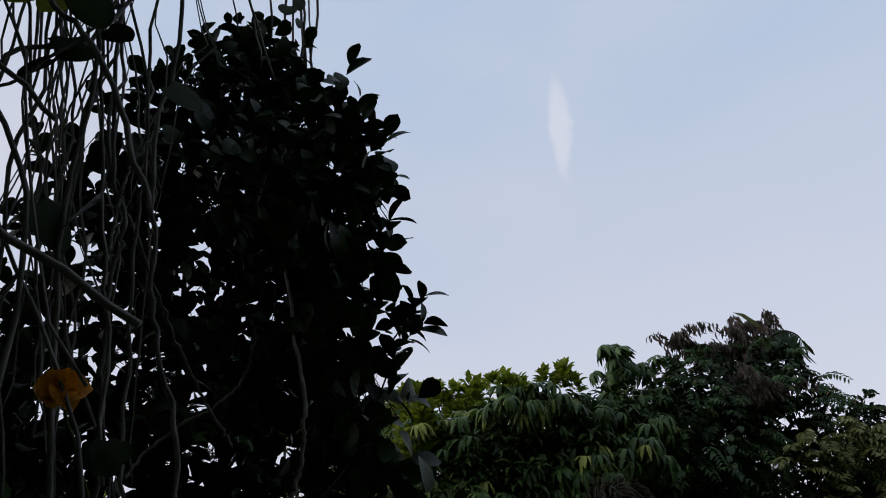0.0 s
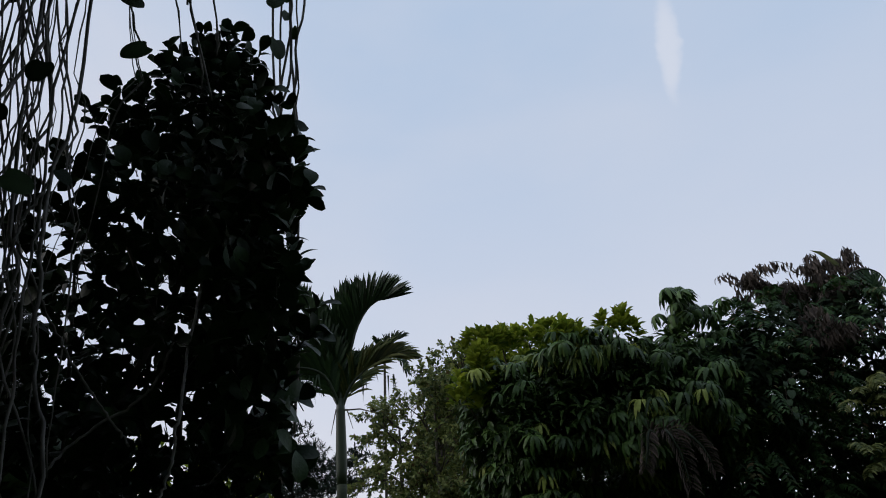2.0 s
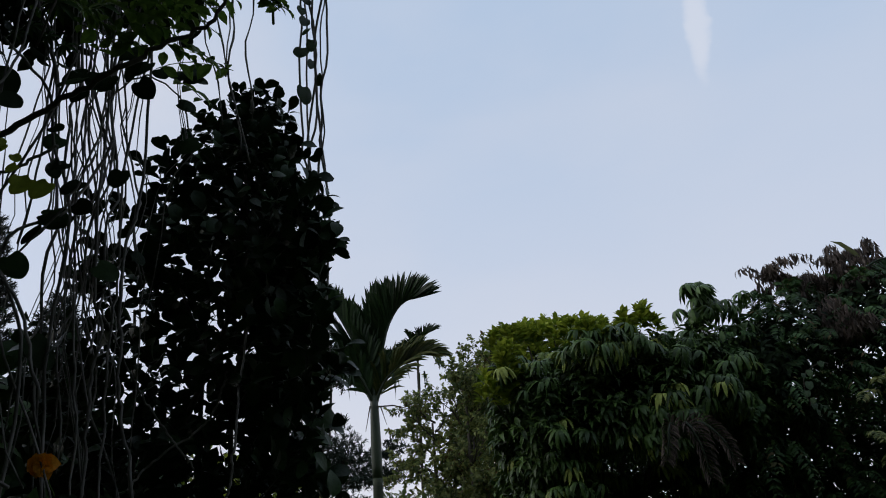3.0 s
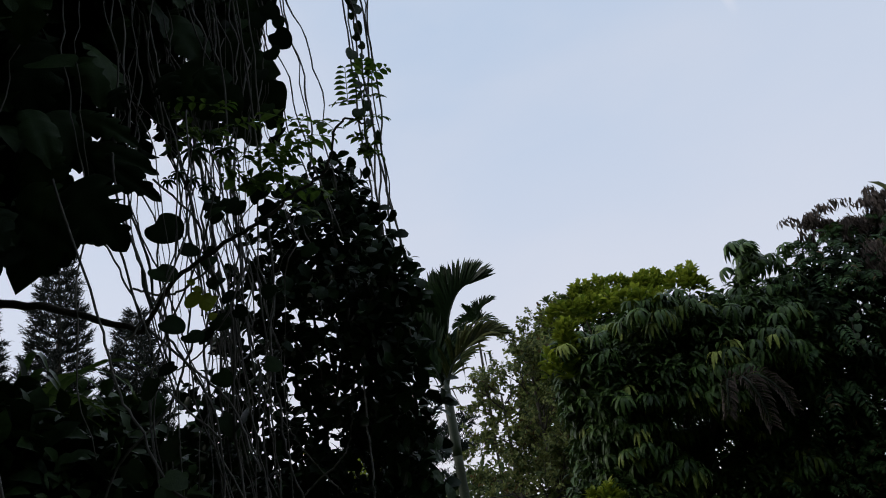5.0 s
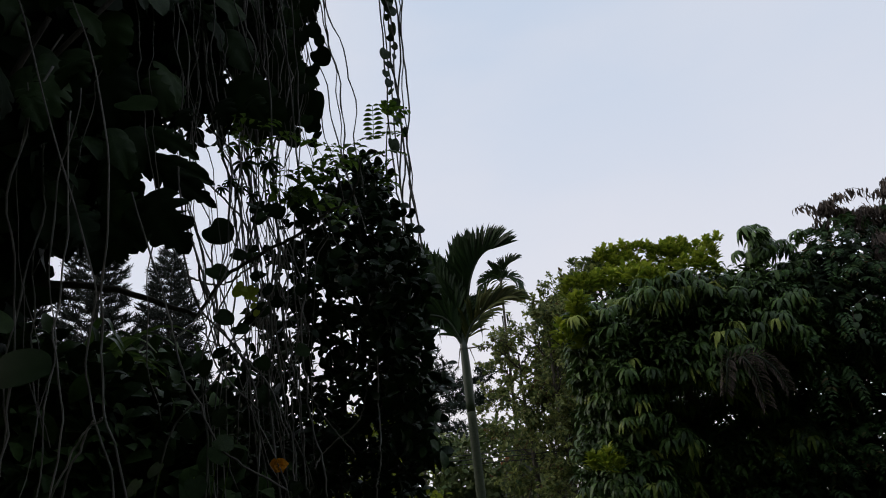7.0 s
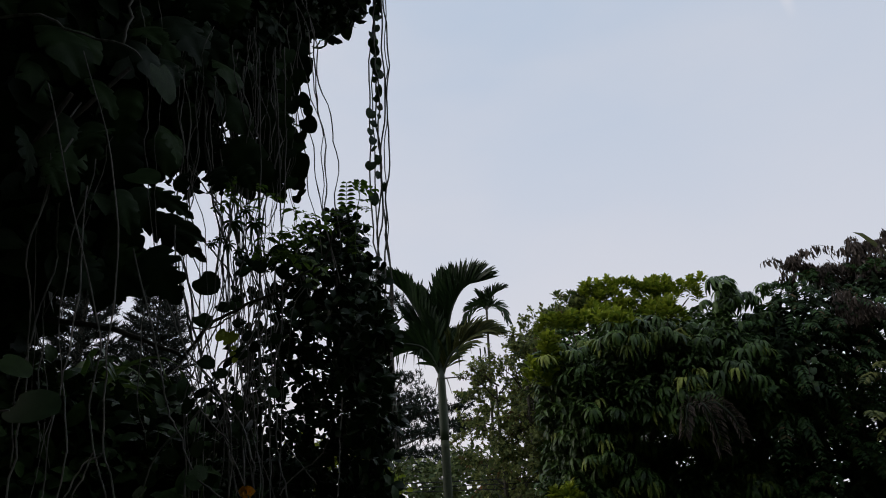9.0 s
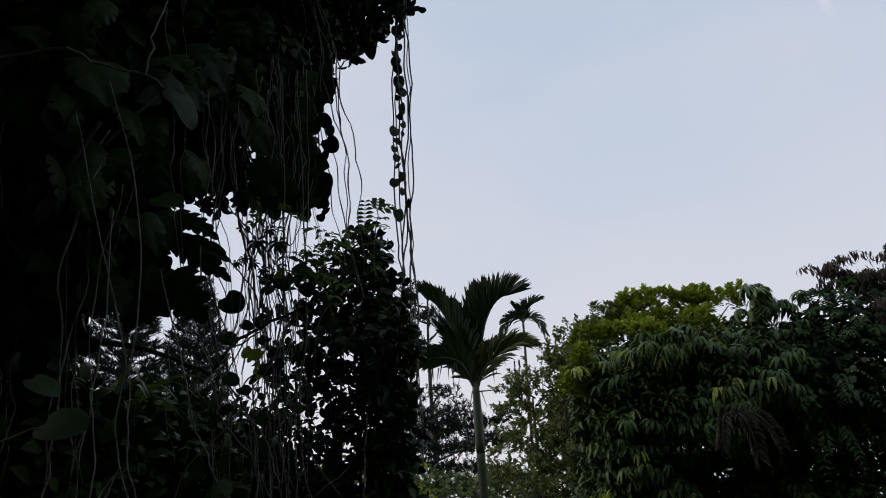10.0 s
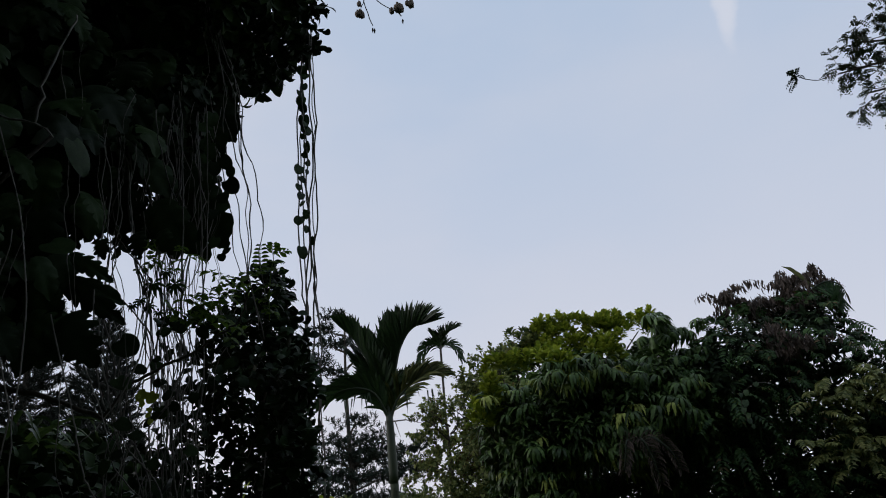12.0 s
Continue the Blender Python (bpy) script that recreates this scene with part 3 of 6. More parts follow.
def ragged_mesh(name, mat, splits, depth, seed):
    """A broad hanging leaf with a few narrow splits in its margin; the base at the origin, the tip along +y."""
    rng = np.random.default_rng(seed)
    rows, cols = 30, 4
    t = np.linspace(0, 1, rows + 1)
    rib = np.stack([0.02 * np.sin(3 * t), t, 0.10 * np.sin(np.pi * t) - 0.16 * t**2], 1)
    v, f = [tuple(c) for c in rib], []
    for s in (-1, 1):
        w = 0.40 * np.sin(np.pi * np.clip(0.13 + 0.87 * t, 0, 1)) ** 0.75 * (1 - 0.3 * t**2) * (1 + 0.05 * np.sin(9 * t + seed + s))
        for c in np.linspace(0.22, 0.86, splits) + rng.uniform(-0.04, 0.04, splits):
            w = w * (1 - depth * rng.uniform(0.3, 1.0) * np.exp(-(((t - c) / 0.03) ** 2)))
        k = len(v)
        for i in range(rows + 1):
            for j in range(1, cols + 1):
                u = j / cols * w[i]
                v.append((s * u + rib[i][0], t[i] + 0.35 * u - 0.14 * u * (1 - t[i]), rib[i][2] + 0.16 * u - 0.75 * u * u + 0.012 * math.sin(26 * t[i]) * j / cols))
        for i in range(rows):
            for j in range(cols):
                a = i if j == 0 else k + i * cols + j - 1
                b = i + 1 if j == 0 else k + (i + 1) * cols + j - 1
                q = (a, b, k + (i + 1) * cols + j, k + i * cols + j)
                f.append(q[::-1] if s > 0 else q)
    return mesh_from(name, v, f, mat, True)


HEARTS = [heart_mesh("heart_leaf", M_heart), heart_mesh("dark_heart_leaf", M_big)]
RAGGED = [ragged_mesh("broad_leaf", M_big, k, d, i) for i, (k, d) in enumerate([(4, 0.6), (5, 0.75), (3, 0.4), (4, 0.8)])]


def leaf_pose(at, tip, nrm, size, wide=1.0):
    y = Vector(tip).normalized()
    x = y.cross(Vector(nrm)).normalized()
    z = x.cross(y)
    m = Matrix((x * size * wide, y * size, z * size)).transposed().to_4x4()
    m.translation = at
    return m


def hang_leaf(name, me, parent, at, tip, nrm, size, wide=1.0, label=""):
    m = leaf_pose(at, tip, nrm, size, wide)
    m.translation = Vector(at) - Vector(parent.location)
    return part(name, me, parent, label, m=m)


# ---- vine strand with a chain of heart leaves ----
def build_strand():
    vine = thing("hanging_vine", "thin hanging vine stems with a chain of heart-shaped leaves", "vine", (1.19, 4.06, 5.9))
    for dx, dy, z0 in [(-0.055, 0, 2.95), (-0.035, 0.02, 2.7), (-0.005, -0.02, 2.8), (0.02, 0.01, 2.4), (0.042, -0.02, 2.2), (0.05, -0.03, 2.0), (-0.02, 0.03, 3.1)]:
        sh = Shape()
        line = root_line(1.19 + dx, 4.06 + dy, z0, 6.0, 0.005, (0.0, 0), 0.08, 0.45)
        sh.tube(line, RNG.uniform(0.0035, 0.0058), 5)
        part("stem", sh.mesh("vine_stem", M_root), vine)
    z = 5.75
    while z > 3.6:
        s = RNG.uniform(0.05, 0.10)
        hang_leaf("leaf", HEARTS[0], vine, (1.19 + RNG.uniform(-0.06, 0.015), 4.05, z), (RNG.uniform(-0.5, 0.5), RNG.uniform(-0.6, 0.2), -1), (RNG.uniform(-0.9, 0.9), -1, 0.2), s, RNG.uniform(0.6, 1.0))
        z -= RNG.uniform(0.035, 0.085)


build_strand()


# ---- climber with big lobed leaves ----
def build_climber():
    cl = thing("climbing_philodendron", "dark climbing plant with big lobed hanging leaves", "climbing plant", (-0.2, 2.3, 4.6))
    def edge(u):
        """The hanging mass: its outer and lower limits between the path (u = 0) and the bush (u = 1)."""
        return 0.46 + 0.30 * u, 2.32 + 1.12 * u

    def spot(spread, tall):
        u = RNG.uniform(0, 1)
        hi, low = edge(u)
        x = hi - abs(RNG.normal()) * spread
        low += np.interp(x - hi, [-0.9, -0.3, 0.0], [-0.1, 0.0, 0.22])
        return x, 1.72 + 1.4 * u, low + 0.12 + RNG.uniform(0, 1) ** 1.3 * tall

    def within(p, room, drop):
        """Whether a hanging leaf stays inside the outline fitted to the camera's last view."""
        x, y, z = 1.41 + 1.17 * (p[0] - 1.41), 1.17 * p[1], 1.38 + 1.17 * (p[2] - 1.38)
        s = 3.17 / (y + 0.77)
        x, z = 1.79 + s * (x - 1.79), 1.37 + s * (z - 1.37)
        return x < np.interp(z - drop, [2.2, 2.4, 2.43, 2.6, 2.65, 2.72, 2.84, 2.86, 2.9, 3.1, 3.3, 3.4], [0.0, 0.1, 0.48, 0.47, 0.43, 0.45, 0.56, 0.78, 0.86, 0.88, 0.98, 3.0]) - room

    for k in range(290):
        at = spot(0.42, 2.0)
        if not within(at, 0.06, 0.15):
            continue
        tip = (RNG.uniform(-0.4, 0.9), RNG.uniform(-0.7, 0.3), -RNG.uniform(0.5, 1.3))
        nrm = (RNG.uniform(-0.3, 0.6), -0.7 + RNG.uniform(-0.5, 0.5), RNG.uniform(0.3, 1.0))
        hang_leaf("leaf", RAGGED[int(RNG.integers(4))], cl, at, tip, nrm, RNG.uniform(0.14, 0.27), RNG.uniform(0.7, 1.0))
    # the shaded lower lobe beside the path
    for k in range(80):
        at = (RNG.uniform(-0.4, 0.62), RNG.uniform(1.95, 2.3), RNG.uniform(2.28, 2.72))
        if within(at, 0.06, 0.13):
            hang_leaf("leaf", RAGGED[int(RNG.integers(4))], cl, at, (RNG.uniform(-0.4, 0.9), RNG.uniform(-0.5, 0.3), -RNG.uniform(0.5, 1.2)), (RNG.uniform(-0.3, 0.5), -0.8, RNG.uniform(0.2, 0.8)), RNG.uniform(0.15, 0.24), RNG.uniform(0.7, 1.0))
    # the big ragged leaves that hang clear of the rest: stalk end, tip, breadth
    for a, b, w in [
        ((0.50, 2.13, 2.70), (0.67, 2.13, 2.594), 0.55), ((0.521, 2.137, 2.594), (0.718, 2.137, 2.427), 0.45), ((0.50, 2.137, 2.60), (0.715, 2.137, 2.508), 0.5), ((0.50, 2.137, 2.58), (0.675, 2.137, 2.457), 0.55),
        ((0.419, 2.05, 2.44), (0.581, 2.05, 2.337), 0.8),
        ((0.419, 2.05, 2.38), (0.547, 2.05, 2.277), 0.8), ((0.461, 2.05, 2.423), (0.598, 2.05, 2.286), 0.6), ((0.76, 2.1, 2.76), (0.786, 2.05, 2.636), 0.8), ((0.846, 2.1, 2.76), (0.9, 2.05, 2.645), 0.7), ((0.632, 2.1, 2.74), (0.66, 2.05, 2.645), 0.8),
        ((0.68, 2.5, 3.1), (0.85, 2.5, 2.86), 0.85),
        ((0.80, 2.74, 3.3), (0.93, 2.72, 2.98), 0.85), ((0.76, 2.76, 3.22), (0.84, 2.74, 2.93), 0.9), ((0.74, 2.75, 3.4), (0.90, 2.74, 3.16), 0.8), ((0.62, 2.7, 3.2), (0.72, 2.7, 2.93), 0.9),
        ((0.76, 3.1, 4.05), (0.88, 3.1, 3.78), 0.8), ((0.72, 3.1, 3.9), (0.80, 3.1, 3.62), 0.9), ((0.74, 3.2, 4.4), (0.86, 3.2, 4.1), 0.8), ((0.70, 3.2, 4.5), (0.80, 3.2, 4.2), 0.9),
        ((0.62, 3.0, 3.75), (0.76, 3.0, 3.5), 0.9), ((0.66, 2.9, 3.6), (0.82, 2.9, 3.36), 0.8), ((0.5, 2.5, 3.2), (0.62, 2.5, 2.95), 0.9)]:
        d = Vector(b) - Vector(a)
        hang_leaf("leaf", RAGGED[int(RNG.integers(4))], cl, a, d, (-0.3 + RNG.uniform(-0.2, 0.2), -0.9, 0.35), d.length, w, "big ragged hanging leaf")
    # slim leaves that hang below the crown beside the vine strand
    for a, b in [((0.95, 3.92, 4.88), (0.98, 3.92, 4.62)), ((0.90, 3.92, 4.85), (0.88, 3.92, 4.66)), ((1.0, 3.92, 4.92), (1.06, 3.92, 4.74)), ((0.84, 3.9, 4.85), (0.86, 3.9, 4.7)), ((1.06, 3.92, 4.96), (1.09, 3.92, 4.8))]:
        d = Vector(b) - Vector(a)
        hang_leaf("leaf", HEARTS[1], cl, a, d, (-0.3, -0.9, 0.3), d.length, 0.45, "slim dark hanging leaf")
    # two leaves that catch the light close to the path
    hang_leaf("leaf", HEARTS[0], cl, (0.60, 1.75, 2.57), (0.16, -0.1, -0.10), (-0.1, -0.8, 0.7), 0.135, 0.75, "dull green leaf that catches the light")
    hang_leaf("leaf", HEARTS[0], cl, (0.705, 1.6, 2.86), (0.06, 0.0, -0.15), (0.6, -0.8, 0.3), 0.15, 0.5, "grey-green hanging leaf that catches the light")
    pts = np.array([spot(0.8, 2.6) for k in range(2600)])
    pts[:, 1] += 0.2
    pts[:, 2] += 0.14
    pts[:, 0] -= 0.2
    # the inside, below and behind the hanging leaves; its shade is in the leaf colour
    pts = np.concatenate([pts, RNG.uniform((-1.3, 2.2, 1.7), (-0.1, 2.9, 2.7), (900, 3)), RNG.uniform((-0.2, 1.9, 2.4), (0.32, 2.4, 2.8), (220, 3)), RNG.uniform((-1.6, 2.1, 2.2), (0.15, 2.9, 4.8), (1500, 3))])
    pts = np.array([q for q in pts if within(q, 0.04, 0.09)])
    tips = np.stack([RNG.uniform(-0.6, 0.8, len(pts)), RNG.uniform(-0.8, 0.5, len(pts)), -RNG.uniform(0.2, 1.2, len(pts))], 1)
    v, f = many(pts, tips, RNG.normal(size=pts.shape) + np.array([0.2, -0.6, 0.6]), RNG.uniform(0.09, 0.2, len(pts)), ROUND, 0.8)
    part("inner_leafage", mesh_from("climber_inner", v, f, M_shadefill), cl, kind="stuff")
    for k in range(6):
        sh = Shape()
        limbs(sh, (-1.25, 2.6, 1.0 + 0.5 * k), [(0.35 + 0.05 * k, 1.8 + 0.3 * k, 2.9 + 0.3 * k)], 0.02, 0.008, 6, 0.1)
        part("stem", sh.mesh("climber_stem", M_twig), cl)
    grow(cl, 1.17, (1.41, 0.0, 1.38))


build_climber()


# ---- palms ----
def bend(points, n=24, wig=0.006):
    """A smooth line through a few places."""
    p = np.asarray(points, float)
    t = np.linspace(0, len(p) - 1, n)
    out = []
    for s in t:
        i = min(int(s), len(p) - 2)
        u = s - i
        a, b, c, d = p[max(i - 1, 0)], p[i], p[i + 1], p[min(i + 2, len(p) - 1)]
        out.append(0.5 * (2 * b + (c - a) * u + (2 * a - 5 * b + 4 * c - d) * u**2 + (3 * b - a - 3 * c + d) * u**3))
    return np.array(out) + RNG.normal(size=(n, 3)) * wig


def frond_mesh(name_r, name_l, line, leaflets, length, up, mats, parent, start=0.2, flare=(62, 18), part_y=0.4, droop=0.15, broad=1.0, both=0.0):
    """A feather frond: a curved midrib with leaflets that rise from it towards `up` and sweep forward to the tip."""
    line = bend(line, 16, 0.0)
    sh = Shape()
    sh.tube(line, np.linspace(0.028, 0.006, 16), 5)
    fr = part("frond", sh.mesh(name_r, M_shaft), parent)
    u = np.repeat(np.linspace(start, 1.0, leaflets), 2)
    s = np.tile([-1.0, 1.0], leaflets)
    k = u * 15
    pos = np.stack([np.interp(k, np.arange(16), line[:, c]) for c in range(3)], 1)
    tang = unit(np.stack([np.interp(k, np.arange(16), np.gradient(line[:, c])) for c in range(3)], 1))
    side = unit(np.cross(tang, np.asarray(up, float)))
    nr = np.cross(side, tang)
    ang = np.radians(flare[0] + (flare[1] - flare[0]) * u + RNG.normal(size=len(u)) * 5)[:, None]
    # leaflets of the far row may open to the other side
    flip = np.where((s > 0) & (RNG.uniform(0, 1, len(u)) < both), -1.0, 1.0)[:, None]
    way = unit(np.cos(ang) * tang + np.sin(ang) * nr * flip + side * (s * part_y)[:, None] + 0.04 * RNG.normal(size=pos.shape))
    ln = length * (0.55 + 0.55 * np.sin(np.pi * (0.15 + 0.7 * u))) * RNG.uniform(0.88, 1.08, len(u))
    dn = np.array([0, 0, -droop])
    mid = pos + way * ln[:, None] * 0.5
    q3 = mid + unit(way + dn) * ln[:, None] * 0.3
    end = q3 + unit(way + 2.5 * dn + 0.08 * RNG.normal(size=pos.shape)) * ln[:, None] * 0.22
    w = unit(np.cross(way, side) + 0.6 * side) * (0.017 * broad)
    fold = unit(np.cross(way, w)) * 0.006
    v = np.stack([pos - w * 0.5, pos + w * 0.5, mid + w, mid - w, q3 + w * 0.8, q3 - w * 0.8, end, mid + fold, q3 + fold], 1).reshape(-1, 3)
    f = (np.array([(0, 1, 7), (1, 2, 7), (0, 7, 3), (7, 2, 4), (7, 4, 8), (3, 7, 8), (3, 8, 5), (8, 4, 6), (5, 8, 6)])[None] + (np.arange(len(u)) * 9)[:, None, None]).reshape(-1, 3)
    lf = new("frond_blade", mesh_from(name_l, v, f, mats))
    lf.parent = fr
    return fr


def build_palm():
    at = (1.43, 12.0, 0.0)
    palm = thing("areca_palm", "slim areca palm with smooth green ringed trunk and upright fronds", "palm tree", at)
    z = np.linspace(-0.05, 3.25, 30)
    rings = 0.076 + 0.004 * (np.arange(30) % 2) - 0.004 * z
    sh = Shape()
    sh.tube(np.stack([1.46 - 0.016 * z, 12.0 + 0 * z, z], 1), rings, 14)
    part("trunk", sh.mesh("palm_trunk", M_palmtrunk), palm)
    sh = Shape()
    z = np.linspace(3.25, 4.35, 8)
    sh.tube(np.stack([1.408 - 0.015 * (z - 3.25), 12.0 + 0 * z, z], 1), [0.064, 0.07, 0.072, 0.07, 0.066, 0.062, 0.058, 0.05], 14)
    part("crownshaft", sh.mesh("palm_crownshaft", M_shaft), palm, "smooth pale green crownshaft")
    b = (1.40, 12.0, 4.2)
    up_l, up_r, top = (-0.6, 0, 0.8), (0.55, 0, 0.85), (0, 0, 1)
    # midrib places after the base, the side the leaflets rise to, count, length, flare, tint
    rows = [
        ([(1.40, 12.0, 4.61), (1.52, 12.0, 4.98), (1.61, 11.98, 5.32), (1.75, 11.95, 5.58), (1.89, 11.9, 5.69), (2.0, 11.85, 5.70)], up_l, 100, 0.50, (54, 16), M_palm),
        ([(1.40, 12.05, 4.62), (1.46, 12.1, 5.05), (1.53, 12.1, 5.46), (1.62, 12.1, 5.76)], up_l, 96, 0.48, (38, 12), M_palm),
        ([(1.37, 12.0, 4.62), (1.37, 12.0, 5.1), (1.44, 12.0, 5.62)], up_l, 92, 0.56, (32, 6), M_palm),
        ([(1.35, 12.0, 4.65), (1.19, 11.97, 4.99), (1.03, 11.93, 5.32), (0.88, 11.9, 5.58), (0.76, 11.85, 5.70)], up_r, 100, 0.42, (54, 12), M_palm),
        ([(1.36, 12.05, 4.68), (1.22, 12.05, 5.1), (1.08, 12.05, 5.45)], up_r, 84, 0.46, (40, 10), M_palm),
        ([(1.34, 12.1, 4.68), (1.14, 12.15, 5.05), (0.92, 12.2, 5.35)], up_l, 80, 0.40, (40, 8), M_palm),
        ([(1.20, 11.9, 4.62), (0.93, 11.8, 4.72), (0.66, 11.75, 4.68), (0.46, 11.7, 4.56)], top, 84, 0.36, (42, 6), M_palm),
        ([(1.22, 12.3, 4.6), (0.98, 12.6, 4.82), (0.74, 12.8, 4.85)], top, 56, 0.36, (40, 12), M_palm),
        ([(1.52, 11.95, 4.5), (1.70, 11.88, 4.68), (1.92, 11.8, 4.82), (2.14, 11.72, 4.84)], top, 96, 0.42, (48, 2), M_palmtip),
        ([(1.52, 12.1, 4.6), (1.66, 12.2, 4.82), (1.78, 12.25, 4.95)], up_l, 50, 0.32, (46, 15), M_palm),
    ]
    for i, (mid, up, n, ln, fl, mat) in enumerate(rows):
        frond_mesh("palm_frond", "palm_leaflets", [b] + mid, n, ln, up, mat, palm, 0.12, fl, 0.22, 0.22 if i in (6, 7, 8) else 0.05, 1.5, 0.3 if i in (6, 8) else 0.0)
    # slack leaflets that hang below the two lower fronds
    sh = Shape()
    for x0, x1 in ((0.62, 1.2), (1.65, 2.1)):
        for k in range(9):
            x, L = RNG.uniform(x0, x1), RNG.uniform(0.18, 0.4)
            z = 4.62 + 0.1 * RNG.normal() * 0.3
            sh.add([(x - 0.012, 11.85, z), (x + 0.012, 11.85, z), (x + RNG.uniform(-0.05, 0.05), 11.8, z - L)], [(0, 1, 2)])
    part("hanging_leafage", sh.mesh("palm_slack", M_palm, False), palm, kind="stuff")
    # two withered leaf stubs below the crown
    for t in ((1.89, 11.9, 4.12), (1.27, 11.9, 3.85), (1.55, 11.85, 3.92)):
        sh = Shape()
        sh.tube([(1.40, 12, 4.2), ((1.40 + t[0]) / 2, 11.95, 4.2), t], [0.012, 0.009, 0.003], 4)
        part("dead_stalk", sh.mesh("palm_dead_stalk", M_dry), palm, "brown withered leaf stalk")


RNG = np.random.default_rng(11)
build_palm()


def build_small_palm():
    at = (2.85, 30.0, 0.0)
    palm = thing("distant_palm", "distant slender palm with four arching fronds", "palm tree", at)
    sh = Shape()
    z = np.linspace(-0.05, 11.0, 20)
    sh.tube(np.stack([2.85 + 0.012 * z, 30 + 0 * z, z], 1), 0.06 - 0.0015 * z, 10)
    part("trunk", sh.mesh("far_palm_trunk", M_twig), palm)
    b = (2.98, 30.0, 10.85)
    for mid, up, n, ln in [([(2.75, 30, 11.05), (2.4, 30, 10.95), (2.12, 30, 10.45)], (-0.5, 0, 1), 40, 0.42), ([(3.2, 30, 11.05), (3.5, 30, 10.95), (3.75, 30, 10.45)], (0.5, 0, 1), 40, 0.42), ([(2.86, 30, 11.1), (2.66, 29.9, 11.45)], (0.4, 0, 1), 30, 0.42), ([(3.1, 30, 11.2), (3.35, 29.9, 11.5), (3.6, 29.9, 11.62)], (-0.4, 0, 1), 40, 0.5), ([(3.0, 30, 11.2), (3.1, 29.9, 11.5)], (-0.3, 0, 1), 30, 0.45)]:
        frond_mesh("far_frond", "far_leaflets", [b] + mid, n, ln, up, M_palm, palm, 0.15, (60, 15), 0.3, 0.35, 1.6, 0.5 if mid[-1][2] < 11 else 0.0)


build_small_palm()


# ---- umbrella tree with big compound leaves ----
def umbrella_mesh(name, mat, n=9, r=0.30, droop=0.55, stalk=0.2, broad=0.112):
    """A hand of oblong leaflets that arch out and hang from the end of a stalk; the stalk starts at the origin along +y."""
    ang = np.linspace(0, 2 * np.pi, n, endpoint=False) + RNG.uniform(0, 1)
    sh = Shape()
    sh.tube([(0, 0, 0), (0, stalk * 0.5, 0.02), (0, stalk, 0.0)], [0.007, 0.006, 0.005], 4)
    vv, ff = [], []
    ax = np.array([0, 1.0, 0])
    for a in ang + RNG.normal(size=n) * 0.12:
        L = r * RNG.uniform(0.82, 1.1)
        d = np.array([math.cos(a), 0, math.sin(a)])
        # a bare stalklet, then a blade that bends over
        t = np.array([0.0, 0.16, 0.34, 0.6, 0.84, 1.0])
        dn = droop * RNG.uniform(0.75, 1.3)
        mid = [np.array([0, stalk, 0]) + d * L * (s - 0.34 * dn * s * s) + ax * L * (0.16 * math.sin(math.pi * s) - dn * 0.9 * s * s) for s in t]
        side = np.cross(d, ax)
        wd = L * broad * np.array([0.05, 0.10, 0.85, 1.0, 0.72, 0.06])
        base = len(vv)
        for m_, w_ in zip(mid, wd):
            vv += [m_ - side * w_ - ax * w_ * 0.3, m_ + ax * w_ * 0.12, m_ + side * w_ - ax * w_ * 0.3]
        for i in range(len(t) - 1):
            q = base + 3 * i
            ff += [(q, q + 1, q + 4, q + 3), (q + 1, q + 2, q + 5, q + 4)]
    sh.add(vv, ff)
    return sh.mesh(name, mat, True)


def face_pose(at, tip, roll, size):
    y = Vector(tip).normalized()
    x = y.orthogonal().normalized()
    z = x.cross(y)
    m = Matrix((x, y, z)).transposed().to_4x4() @ Matrix.Rotation(roll, 4, "Y") @ Matrix.Scale(size, 4)
    m.translation = at
    return m


UMB = [umbrella_mesh("umbrella_leaf", M_umb, n, 0.205, dr, 0.2, 0.118) for n, dr in ((10, 0.55), (10, 0.7), (11, 0.85), (9, 0.95))]
UMB_TOP = [umbrella_mesh("umbrella_top_leaf", M_umbdark, n, 0.22, dr, 0.16, 0.13) for n, dr in ((10, 0.7), (11, 0.9))]
UMB_BLOBS = [(3.3, 11.0, 3.62, 0.6, 0.9, 0.95), (4.0, 11.0, 3.85, 0.6, 0.9, 0.95), (4.75, 11.0, 3.86, 0.7, 0.9, 0.95), (5.45, 11.1, 4.05, 0.6, 0.85, 0.95), (6.0, 11.3, 3.85, 0.55, 0.8, 0.9), (3.45, 11.4, 2.4, 0.85, 0.9, 1.4), (5.2, 12.2, 2.5, 1.5, 0.8, 1.5), (4.2, 12.3, 1.0, 2.0, 0.8, 1.0)]


def tuft_mesh(name, at, spread, tufts, leaf, material):
    """Upright tufts of young leaves: each leaf points up and out of its shoot."""
    c = np.asarray(at) + RNG.normal(size=(tufts, 3)).clip(-1.3, 1.0) * np.asarray(spread)
    k = 34
    a = RNG.uniform(0, 2 * np.pi, (tufts, k))
    up = RNG.uniform(-0.15, 1.0, (tufts, k))
    out = np.sqrt(1 - up * up)
    way = np.stack([out * np.cos(a), out * np.sin(a), up], 2)
    p = c[:, None] + way * 0.35 * leaf + np.array([0, 0, 1.0]) * (up * 0.5 * leaf)[..., None]
    way = way + np.array([0, 0, 0.35])
    nrm = np.stack([-up * np.cos(a), -up * np.sin(a), out + 0.3], 2)
    v, f = many(p.reshape(-1, 3), way.reshape(-1, 3), nrm.reshape(-1, 3), leaf * RNG.uniform(0.7, 1.15, tufts * k), OVAL, 0.85)
    return mesh_from(name, v, f, material)


